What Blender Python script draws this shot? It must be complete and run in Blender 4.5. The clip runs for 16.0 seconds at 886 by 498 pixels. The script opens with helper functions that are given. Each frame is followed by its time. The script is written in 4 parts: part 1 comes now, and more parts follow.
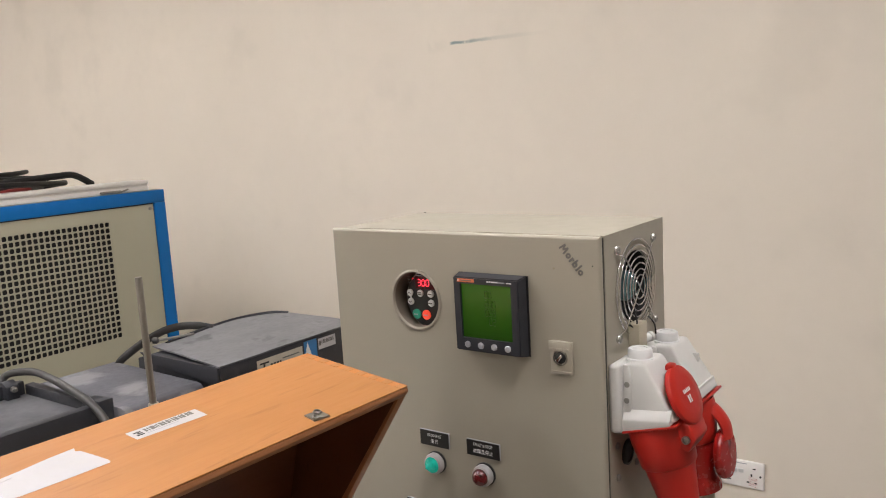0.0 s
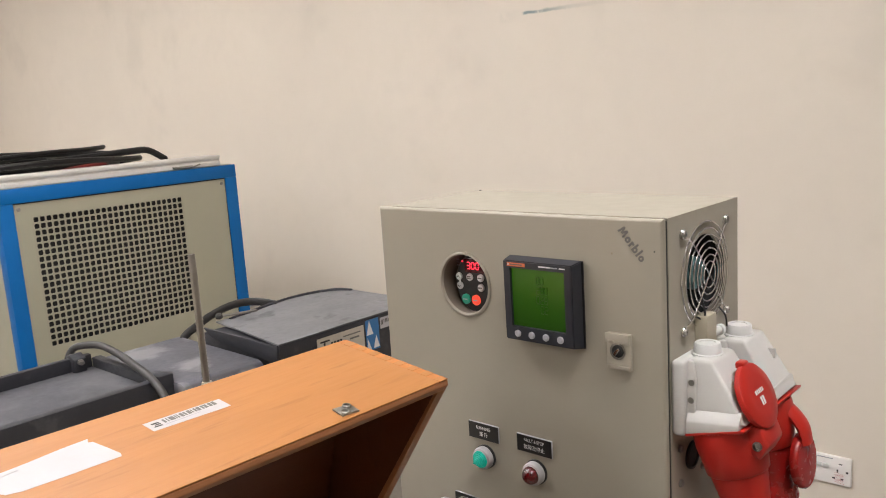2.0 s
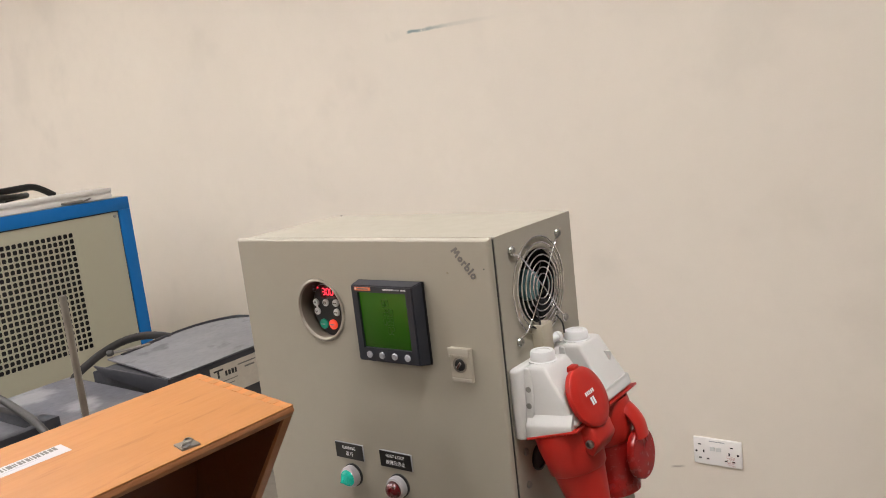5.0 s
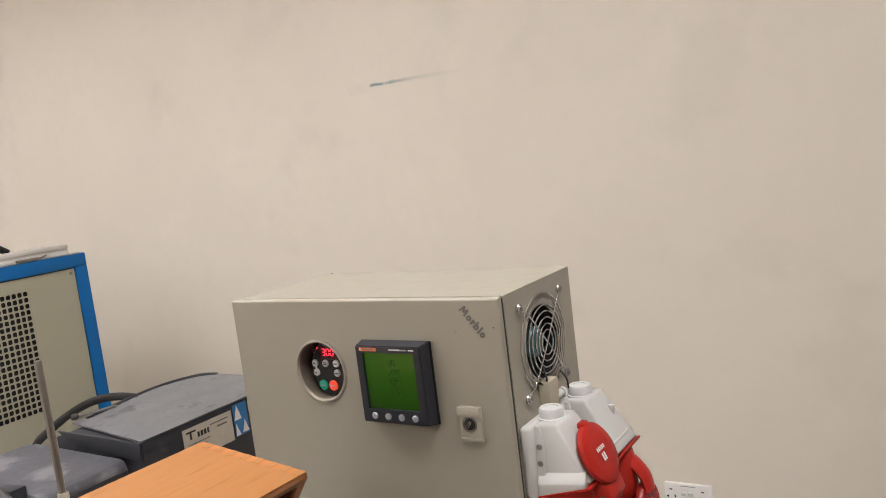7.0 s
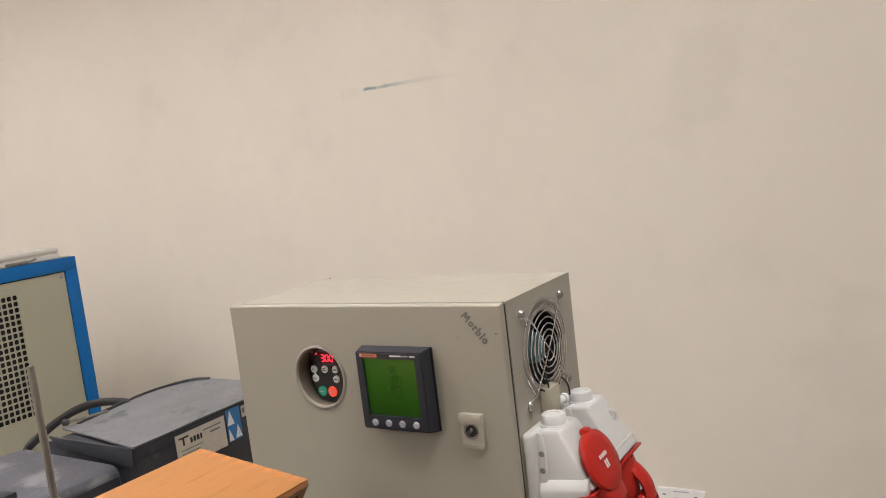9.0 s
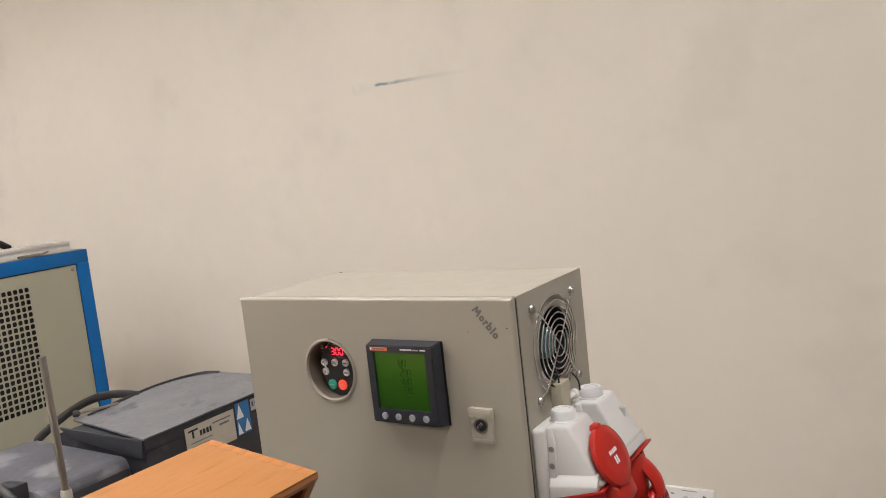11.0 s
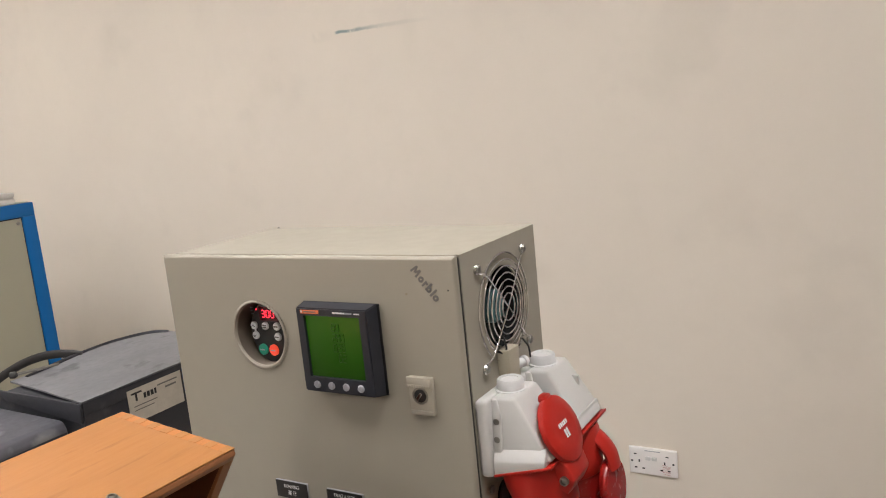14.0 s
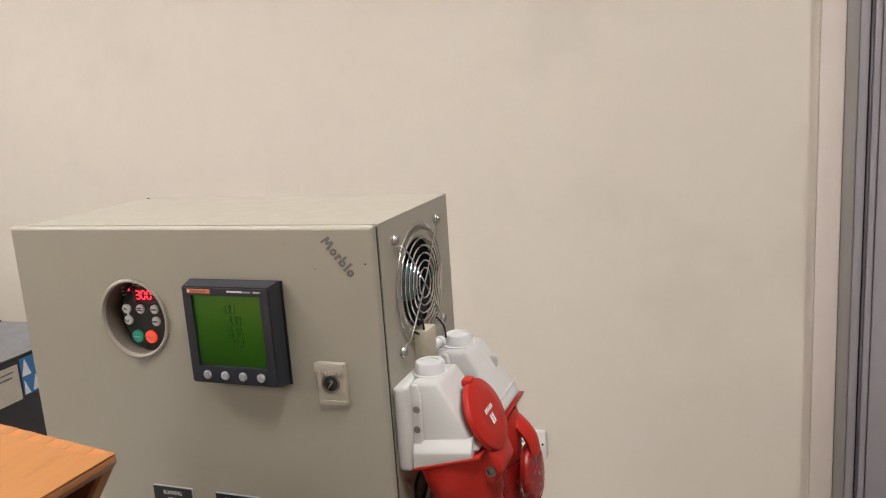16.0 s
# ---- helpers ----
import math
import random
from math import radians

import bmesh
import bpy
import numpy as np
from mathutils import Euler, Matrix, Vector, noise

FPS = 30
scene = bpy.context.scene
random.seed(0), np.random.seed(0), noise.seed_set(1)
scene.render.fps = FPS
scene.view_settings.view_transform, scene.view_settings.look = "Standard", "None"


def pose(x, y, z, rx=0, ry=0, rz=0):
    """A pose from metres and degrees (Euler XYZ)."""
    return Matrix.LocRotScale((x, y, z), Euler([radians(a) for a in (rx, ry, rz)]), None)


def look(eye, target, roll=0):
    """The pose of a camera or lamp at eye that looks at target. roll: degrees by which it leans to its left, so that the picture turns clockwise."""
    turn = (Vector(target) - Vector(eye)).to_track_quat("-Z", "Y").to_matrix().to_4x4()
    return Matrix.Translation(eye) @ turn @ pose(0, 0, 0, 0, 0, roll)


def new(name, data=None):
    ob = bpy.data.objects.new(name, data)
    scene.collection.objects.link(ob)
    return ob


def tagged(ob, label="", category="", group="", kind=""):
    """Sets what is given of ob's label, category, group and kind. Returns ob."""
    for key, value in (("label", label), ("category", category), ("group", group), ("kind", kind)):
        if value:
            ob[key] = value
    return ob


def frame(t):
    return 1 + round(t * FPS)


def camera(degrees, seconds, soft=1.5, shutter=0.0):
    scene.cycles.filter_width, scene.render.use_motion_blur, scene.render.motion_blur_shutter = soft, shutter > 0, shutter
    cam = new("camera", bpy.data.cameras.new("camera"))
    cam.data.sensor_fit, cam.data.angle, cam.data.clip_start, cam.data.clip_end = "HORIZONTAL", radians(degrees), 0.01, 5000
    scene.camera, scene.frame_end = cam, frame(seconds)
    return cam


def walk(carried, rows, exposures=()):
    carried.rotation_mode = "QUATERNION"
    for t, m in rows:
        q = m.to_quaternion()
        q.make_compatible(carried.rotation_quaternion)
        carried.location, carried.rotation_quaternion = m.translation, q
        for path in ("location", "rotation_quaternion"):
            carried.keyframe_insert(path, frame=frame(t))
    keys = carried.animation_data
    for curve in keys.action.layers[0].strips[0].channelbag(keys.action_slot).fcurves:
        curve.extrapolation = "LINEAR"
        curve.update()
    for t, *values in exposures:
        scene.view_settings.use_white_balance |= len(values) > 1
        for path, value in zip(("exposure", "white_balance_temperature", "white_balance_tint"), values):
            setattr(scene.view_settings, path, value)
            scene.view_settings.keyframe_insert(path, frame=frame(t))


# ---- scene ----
cam = camera(56.7, 16.0, soft=1.0, shutter=0.3)
PATH = [
    (0, (0.386, -0.806, 1.479), (-0.791, 0.784, 1.183), -3.4),
    (0.5, (0.391, -0.804, 1.475), (-0.834, 0.746, 1.166), -3.7),
    (1, (0.396, -0.798, 1.474), (-0.882, 0.706, 1.15), -4.1),
    (1.5, (0.409, -0.762, 1.472), (-0.933, 0.683, 1.142), -4.4),
    (2, (0.371, -0.729, 1.473), (-0.952, 0.73, 1.13), -3.7),
    (2.5, (0.311, -0.716, 1.465), (-0.79, 0.913, 1.099), -2.3),
    (3, (0.327, -0.725, 1.473), (-0.701, 0.944, 1.073), -1.6),
    (5.5, (0.477, -0.697, 1.496), (-0.725, 0.871, 1.182), -7.1),
    (6, (0.442, -0.707, 1.509), (-0.706, 0.909, 1.245), -7.7),
    (6.5, (0.427, -0.72, 1.508), (-0.676, 0.93, 1.266), -7.4),
    (7, (0.415, -0.736, 1.508), (-0.662, 0.933, 1.273), -7.1),
    (7.5, (0.405, -0.739, 1.508), (-0.653, 0.942, 1.277), -6.9),
    (8, (0.404, -0.74, 1.511), (-0.643, 0.948, 1.282), -6.9),
    (10.5, (0.395, -0.734, 1.508), (-0.68, 0.938, 1.279), -6.6),
    (11, (0.398, -0.739, 1.507), (-0.676, 0.932, 1.275), -6.4),
    (11.5, (0.403, -0.74, 1.505), (-0.667, 0.932, 1.26), -6.5),
    (12, (0.411, -0.722, 1.5), (-0.655, 0.95, 1.236), -6.5),
    (12.5, (0.449, -0.666, 1.492), (-0.62, 1.0, 1.205), -6.5),
    (13, (0.473, -0.622, 1.486), (-0.601, 1.037, 1.179), -6.4),
    (13.5, (0.439, -0.617, 1.489), (-0.624, 1.046, 1.164), -6.2),
    (14, (0.383, -0.65, 1.49), (-0.637, 1.036, 1.148), -5.8),
    (14.5, (0.354, -0.662, 1.482), (-0.587, 1.066, 1.122), -5.2),
    (15, (0.328, -0.649, 1.472), (-0.512, 1.126, 1.094), -4.6),
    (15.5, (0.308, -0.642, 1.471), (-0.442, 1.169, 1.076), -4.1),
    (16, (0.289, -0.607, 1.466), (-0.399, 1.227, 1.06), -3.9),
]
walk(cam, [(t, look(eye, target, roll)) for t, eye, target, roll in PATH],
     exposures=((0, 0.0), (1, 0.02), (2, 0.13), (3, 0.07), (5.5, 0.13), (6.3, 0.03), (8, 0.0), (14, 0.0), (15.5, 0.07), (16, 0.07)))

# ---- world, lights ----
world = bpy.data.worlds.new("world")
scene.world = world
world.use_nodes = True
world.node_tree.nodes["Background"].inputs[0].default_value = (0.9, 0.95, 1.0, 1)
world.node_tree.nodes["Background"].inputs[1].default_value = 0.05


# ---- materials ----
def mat(name, col, rough=0.5, metal=0.0, var=0.06, scale=6.0, bump=0.0, bscale=120.0, stretch=(1, 1, 1),
        specks=None, speck_scale=25.0, speck_at=0.62, emit=None, power=0.0, coat=0.0, trans=0.0, spec=0.5):
    m = bpy.data.materials.new(name)
    m.use_nodes = True
    nt = m.node_tree
    n, l = nt.nodes, nt.links
    b = n["Principled BSDF"]
    b.inputs["Roughness"].default_value = rough
    b.inputs["Metallic"].default_value = metal
    b.inputs["Coat Weight"].default_value = coat
    b.inputs["Specular IOR Level"].default_value = spec
    b.inputs["Transmission Weight"].default_value = trans
    co = n.new("ShaderNodeTexCoord")
    mp = n.new("ShaderNodeMapping")
    mp.inputs["Scale"].default_value = stretch
    l.new(co.outputs["Object"], mp.inputs["Vector"])

    def noise_node(sc, detail):
        q = n.new("ShaderNodeTexNoise")
        q.inputs["Scale"].default_value = sc
        q.inputs["Detail"].default_value = detail
        l.new(mp.outputs["Vector"], q.inputs["Vector"])
        return q

    def mixed(fac, a, c):
        q = n.new("ShaderNodeMix")
        q.data_type = "RGBA"
        l.new(fac, q.inputs["Factor"])
        for k, v in (("A", a), ("B", c)):
            sock = [s for s in q.inputs if s.name == k and s.type == "RGBA"][0]
            if isinstance(v, tuple):
                sock.default_value = (*v, 1)
            else:
                l.new(v, sock)
        return [s for s in q.outputs if s.type == "RGBA"][0]

    def ramp(src, lo, hi):
        q = n.new("ShaderNodeMapRange")
        q.inputs["From Min"].default_value, q.inputs["From Max"].default_value = lo, hi
        l.new(src, q.inputs["Value"])
        return q.outputs["Result"]

    big, fine = noise_node(scale, 3), noise_node(scale * 9, 4)
    dark, light = tuple(c * (1 - var) for c in col), tuple(min(1, c * (1 + var)) for c in col)
    c1 = mixed(ramp(big.outputs["Fac"], 0.3, 0.7), dark, light)
    fine_dark = tuple(c * (1 - 1.2 * var) for c in col)
    half = n.new("ShaderNodeMath")
    half.operation = "MULTIPLY"
    half.inputs[1].default_value = 0.45
    l.new(ramp(fine.outputs["Fac"], 0.45, 0.75), half.inputs[0])
    c2 = mixed(half.outputs[0], c1, fine_dark)
    if specks:
        sp = noise_node(speck_scale, 5)
        c2 = mixed(ramp(sp.outputs["Fac"], speck_at, speck_at + 0.1), c2, specks)
    l.new(c2, b.inputs["Base Color"])
    rr = n.new("ShaderNodeMapRange")
    rr.inputs["To Min"].default_value, rr.inputs["To Max"].default_value = max(0.02, rough - 0.06), min(1, rough + 0.08)
    l.new(fine.outputs["Fac"], rr.inputs["Value"])
    l.new(rr.outputs["Result"], b.inputs["Roughness"])
    if bump:
        bn = noise_node(bscale, 3)
        bp = n.new("ShaderNodeBump")
        bp.inputs["Strength"].default_value = bump
        bp.inputs["Distance"].default_value = 0.002
        l.new(bn.outputs["Fac"], bp.inputs["Height"])
        l.new(bp.outputs["Normal"], b.inputs["Normal"])
    if emit:
        b.inputs["Emission Color"].default_value = (*emit, 1)
        b.inputs["Emission Strength"].default_value = power
    return m


def wall_material():
    """Cream emulsion paint, with a blue-green scuff and faint smudges."""
    m = mat("cream_wall_paint", (0.74, 0.67, 0.585), 0.75, var=0.028, scale=1.7, bump=0.12, bscale=90)
    nt = m.node_tree
    n, l = nt.nodes, nt.links
    b = n["Principled BSDF"]
    base = b.inputs["Base Color"].links[0].from_socket
    co = n.new("ShaderNodeTexCoord")
    sep = n.new("ShaderNodeSeparateXYZ")
    l.new(co.outputs["Object"], sep.inputs[0])

    def math_node(op, a, c=0.0, d=0.0):
        q = n.new("ShaderNodeMath")
        q.operation = op
        for k, v in enumerate((a, c, d)):
            if isinstance(v, (int, float)):
                q.inputs[k].default_value = v
            else:
                l.new(v, q.inputs[k])
        return q.outputs[0]

    def rng(src, a, c):
        q = n.new("ShaderNodeMapRange")
        q.interpolation_type = "SMOOTHSTEP"
        q.inputs["From Min"].default_value, q.inputs["From Max"].default_value = a, c
        l.new(src, q.inputs["Value"])
        return q.outputs["Result"]

    x, z = sep.outputs["X"], sep.outputs["Z"]
    ns = n.new("ShaderNodeTexNoise")
    ns.inputs["Scale"].default_value = 30
    ns.inputs["Detail"].default_value = 5
    l.new(co.outputs["Object"], ns.inputs["Vector"])
    nf = ns.outputs["Fac"]

    def streak(x0, x1, z0, slope, half, power):
        line = math_node("ADD", math_node("MULTIPLY", math_node("SUBTRACT", x, x0), slope), z0)
        line = math_node("ADD", line, math_node("MULTIPLY", math_node("SUBTRACT", nf, 0.5), 0.010))
        off = math_node("ABSOLUTE", math_node("SUBTRACT", z, line))
        across = math_node("SUBTRACT", 1.0, rng(off, half * 0.2, half))
        along = math_node("MULTIPLY", rng(x, x0, x0 + 0.02), math_node("SUBTRACT", 1.0, rng(x, x0 + 0.03, x1)))
        worn = rng(nf, 0.3, 0.55)
        return math_node("MULTIPLY", math_node("MULTIPLY", across, along), math_node("MULTIPLY", worn, power))

    def mix(fac, a, c):
        q = n.new("ShaderNodeMix")
        q.data_type = "RGBA"
        l.new(fac, q.inputs["Factor"])
        sa = [s for s in q.inputs if s.name == "A" and s.type == "RGBA"][0]
        sb = [s for s in q.inputs if s.name == "B" and s.type == "RGBA"][0]
        l.new(a, sa)
        sb.default_value = (*c, 1)
        return [s for s in q.outputs if s.type == "RGBA"][0]

    col = mix(streak(-1.36, -1.14, 1.768, -0.01, 0.0075, 0.8), base, (0.10, 0.20, 0.215))
    col = mix(streak(-1.28, -0.90, 1.769, -0.012, 0.010, 0.25), col, (0.22, 0.27, 0.26))
    col = mix(streak(-1.46, -1.30, 1.764, 0.0, 0.03, 0.12), col, (0.4, 0.38, 0.33))
    col = mix(streak(-0.50, -0.44, 0.285, 0.25, 0.006, 0.6), col, (0.25, 0.2, 0.16))
    # grey rubbed smudges in the paint
    sm = n.new("ShaderNodeTexNoise")
    sm.inputs["Scale"].default_value = 2.6
    sm.inputs["Detail"].default_value = 4
    l.new(co.outputs["Object"], sm.inputs["Vector"])
    smudge = math_node("MULTIPLY", rng(sm.outputs["Fac"], 0.56, 0.74), 0.16)
    col = mix(smudge, col, (0.42, 0.385, 0.33))
    l.new(col, b.inputs["Base Color"])
    return m


def wood_material(name, col, dark):
    m = mat(name, col, 0.42, var=0.07, scale=3.2, stretch=(7, 0.8, 7), bump=0.04, bscale=60, specks=dark, speck_scale=14, speck_at=0.6)
    return m


M_WALL = wall_material()
M_CEIL = mat("white_ceiling", (0.75, 0.73, 0.68), 0.8, var=0.03, scale=2)
M_FLOOR = mat("grey_floor", (0.27, 0.25, 0.22), 0.5, var=0.12, scale=3)
M_BENCH = mat("bench_laminate", (0.40, 0.37, 0.32), 0.45, var=0.06, scale=5)
M_STEEL_LEG = mat("bench_leg_steel", (0.2, 0.2, 0.21), 0.45, 0.4)
M_CAB = mat("pebble_grey_enamel", (0.354, 0.327, 0.267), 0.45, var=0.02, scale=5, bump=0.025, bscale=420)
# Black for rubber seals, and for strips that stand in for shade in gaps.
M_SEAM = mat("black_seal_and_gap_shade", (0.02, 0.02, 0.02), 0.7)
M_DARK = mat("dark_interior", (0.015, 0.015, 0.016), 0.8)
M_TRIM = mat("beige_trim", (0.42, 0.385, 0.315), 0.5, var=0.03)
# Grommet beige made darker: shade behind the door is in the colour.
M_LINER = mat("shaded_liner", (0.17, 0.14, 0.11), 0.55)
M_GROM = mat("grey_grommet", (0.34, 0.31, 0.255), 0.55, var=0.04)
M_BEZEL = mat("charcoal_plastic", (0.019, 0.021, 0.029), 0.45, var=0.05, bump=0.05, bscale=500)
M_BLACK = mat("black_plastic", (0.012, 0.012, 0.013), 0.4)
M_GBTN = mat("grey_button", (0.34, 0.34, 0.37), 0.4)
M_WBTN = mat("white_button", (0.70, 0.71, 0.72), 0.4)
# Green and red keys have some light put into their colour as emission.
M_GREENB = mat("green_glow_button", (0.02, 0.22, 0.15), 0.4, emit=(0.02, 0.5, 0.3), power=0.12)
M_REDB = mat("red_glow_button", (0.6, 0.06, 0.04), 0.4, emit=(1.0, 0.08, 0.03), power=0.5)
M_LED = mat("red_digits", (0.8, 0.02, 0.03), 0.4, emit=(1.0, 0.03, 0.06), power=1.9)
M_LEDWIN = mat("display_window", (0.03, 0.004, 0.006), 0.25, emit=(0.6, 0.01, 0.03), power=0.035)
M_ORANGE = mat("orange_badge", (0.75, 0.20, 0.08), 0.5)
M_INK = mat("grey_print", (0.155, 0.148, 0.138), 0.6)
M_PRINTW = mat("white_print", (0.75, 0.75, 0.75), 0.6)
M_PRINTG = mat("pale_print", (0.36, 0.37, 0.40), 0.6)
M_SEG = mat("lcd_segment", (0.012, 0.038, 0.006), 0.4, emit=(0.014, 0.066, 0.0015), power=0.38)
M_CHROME = mat("chrome", (0.76, 0.76, 0.77), 0.12, 1.0, var=0.03)
M_STEEL = mat("brushed_steel", (0.30, 0.285, 0.26), 0.32, 1.0, var=0.08, scale=20)
M_SCREW = mat("zinc_screw", (0.30, 0.29, 0.27), 0.4, 0.9, var=0.1, scale=80)
M_BLADE = mat("blue_grey_blade", (0.10, 0.23, 0.25), 0.4)
# Darker copy of the hub colour, holding the shade inside the fan opening.
M_BLADEDK = mat("shaded_blade", (0.025, 0.045, 0.048), 0.4)
M_PLATE = mat("engraved_black", (0.012, 0.011, 0.011), 0.35)
M_WHITE = mat("white_moulded_plastic", (0.58, 0.57, 0.55), 0.4, var=0.02, scale=12, bump=0.03, bscale=300)
M_GREYPL = mat("pale_grey_plastic", (0.43, 0.42, 0.43), 0.35, 0.25, var=0.12, scale=90)
M_CAPW = mat("translucent_cap", (0.64, 0.64, 0.635), 0.35, var=0.02)
M_RED = mat("red_plastic", (0.44, 0.020, 0.013), 0.36, var=0.06, scale=14, spec=0.35)
M_REDD = mat("deep_red_plastic", (0.33, 0.012, 0.010), 0.25, var=0.06, scale=14)
M_RUST = mat("rust_spot_brown", (0.31, 0.27, 0.20), 0.7)
M_BEIGE = mat("beige_terminal", (0.42, 0.38, 0.29), 0.5)
M_WOOD = wood_material("orange_wood_veneer", (0.42, 0.178, 0.053), (0.35, 0.142, 0.039))
# Brown wood, with the shade inside the case put into the colour.
M_WOODIN = wood_material("brown_wood_with_shade", (0.10, 0.026, 0.006), (0.08, 0.020, 0.005))
M_WOODEDGE = wood_material("plywood_edge", (0.34, 0.14, 0.055), (0.27, 0.11, 0.04))
M_ENDGRAIN = mat("end_grain", (0.50, 0.20, 0.065), 0.6, var=0.15, scale=40)
M_PAPER = mat("white_paper", (0.50, 0.485, 0.50), 0.7, var=0.03, scale=18)
M_BLUE = mat("blue_enamel", (0.003, 0.128, 0.40), 0.5, var=0.05, scale=4, spec=0.25)
M_PANEL = mat("cream_panel", (0.39, 0.375, 0.285), 0.45, var=0.025, scale=3, bump=0.05, bscale=300)
M_ALU = mat("white_aluminium", (0.68, 0.66, 0.63), 0.4, 0.15, var=0.06, scale=9)
M_CABLE = mat("black_cable", (0.009, 0.0085, 0.0085), 0.45, spec=0.3)
M_CABLER = mat("red_cable", (0.15, 0.012, 0.010), 0.45)
M_CASE = mat("dusty_grey_metal", (0.092, 0.092, 0.108), 0.5, var=0.2, scale=9, specks=(0.205, 0.203, 0.214), speck_scale=7, speck_at=0.46, bump=0.10, bscale=70, stretch=(1.3, 1, 1))
# Dark grey for case sides and rims; their shade is put into it.
M_CASESIDE = mat("dark_grey_metal_with_shade", (0.028, 0.029, 0.036), 0.5, var=0.12, scale=10, specks=(0.05, 0.05, 0.055), speck_scale=22, speck_at=0.6)
M_SLATE = mat("slate_grey_metal", (0.085, 0.085, 0.098), 0.5, var=0.15, scale=8, specks=(0.125, 0.124, 0.134), speck_scale=6, speck_at=0.52, bump=0.06, bscale=70)
M_LIDGREY = mat("scuffed_grey_lid", (0.165, 0.165, 0.178), 0.5, var=0.16, scale=7, specks=(0.075, 0.075, 0.085), speck_scale=11, speck_at=0.60, bump=0.14, bscale=40, stretch=(1.6, 1, 1))
M_STRAP = mat("black_rubber", (0.045, 0.043, 0.042), 0.55, var=0.1, scale=20)
M_LABEL = mat("aged_label", (0.50, 0.46, 0.39), 0.5, var=0.08, scale=40)
M_BLUEST = mat("blue_sticker", (0.03, 0.17, 0.42), 0.4)
M_SOCK = mat("white_socket", (0.83, 0.80, 0.785), 0.35, var=0.02)
M_PINK = mat("faded_red_ink", (0.52, 0.24, 0.24), 0.6)
M_JAMB = mat("painted_architrave", (0.66, 0.58, 0.53), 0.55, var=0.03, scale=3, bump=0.05)
M_DOORGREY = mat("grey_door_paint", (0.32, 0.30, 0.325), 0.42, var=0.03, scale=4)
M_FRAMEGREY = mat("grey_frame_paint", (0.29, 0.265, 0.255), 0.5, var=0.03, scale=4)
M_LAMP = mat("lamp_diffuser", (0.9, 0.9, 0.9), 0.5, emit=(1.0, 0.965, 0.96), power=36.5)
M_LAMPBODY = mat("lamp_body", (0.7, 0.7, 0.7), 0.5)


def lcd_material():
    """A back-lit green screen, brighter towards its lit upper edge."""
    m = mat("green_lcd", (0.016, 0.052, 0.006), 0.2)
    n, l = m.node_tree.nodes, m.node_tree.links
    b = n["Principled BSDF"]
    co = n.new("ShaderNodeTexCoord")
    sep = n.new("ShaderNodeSeparateXYZ")
    l.new(co.outputs["Generated"], sep.inputs[0])
    r = n.new("ShaderNodeMapRange")
    r.inputs["To Min"].default_value, r.inputs["To Max"].default_value = 0.18, 0.82
    l.new(sep.outputs["Z"], r.inputs["Value"])
    b.inputs["Emission Color"].default_value = (0.014, 0.066, 0.0015, 1)
    l.new(r.outputs["Result"], b.inputs["Emission Strength"])
    return m


def lens_material(name, col, emit, power):
    m = mat(name, col, 0.12, var=0.25, scale=160, emit=emit, power=power, coat=0.5, bump=0.5, bscale=330)
    return m


M_LCD = lcd_material()
M_GLENS = lens_material("green_lit_lens", (0.01, 0.27, 0.21), (0.01, 0.74, 0.52), 0.17)
# The red lamp is off; a trace of glow is added to its lens colour.
M_RLENS = lens_material("dark_red_lens", (0.065, 0.002, 0.004), (0.3, 0.0, 0.0), 0.03)


# ---- mesh helpers ----
def spot(ob):
    p = Vector(ob.location)
    while ob.parent:
        ob = ob.parent
        p += ob.location
    return p


def part(name, bm, material, parent=None, label="", smooth=True, weld=True):
    """Link a bmesh, modelled in world metres, as one mesh object under its thing."""
    if weld:
        bmesh.ops.recalc_face_normals(bm, faces=bm.faces)
    me = bpy.data.meshes.new(name)
    if parent:
        bmesh.ops.translate(bm, verts=bm.verts, vec=-spot(parent))
    bm.to_mesh(me)
    bm.free()
    if smooth and me.polygons:
        me.polygons.foreach_set("use_smooth", [True] * len(me.polygons))
        me.set_sharp_from_angle(angle=radians(38))
    me.materials.append(material)
    ob = new(name, me)
    if parent:
        ob.parent = parent
    if label:
        ob["label"] = label
    return ob


def thing(name, at, label, category, group="", kind=""):
    ob = new(name)
    ob.empty_display_size = 0.05
    ob.location = at
    return tagged(ob, label, category, group, kind)


def add_box(bm, lo, hi, bevel=0.0, seg=2):
    c = [(a + b) / 2 for a, b in zip(lo, hi)]
    s = [abs(b - a) for a, b in zip(lo, hi)]
    r = bmesh.ops.create_cube(bm, size=1, matrix=Matrix.LocRotScale(c, None, s))
    if bevel:
        edges = list({e for v in r["verts"] for e in v.link_edges})
        bmesh.ops.bevel(bm, geom=edges, offset=bevel, segments=seg, affect="EDGES", profile=0.5)
    return bm


def box(lo, hi, bevel=0.0, seg=2):
    return add_box(bmesh.new(), lo, hi, bevel, seg)


def frame_of(axis):
    a = Vector(axis).normalized()
    u = a.orthogonal().normalized()
    return a, u, a.cross(u)


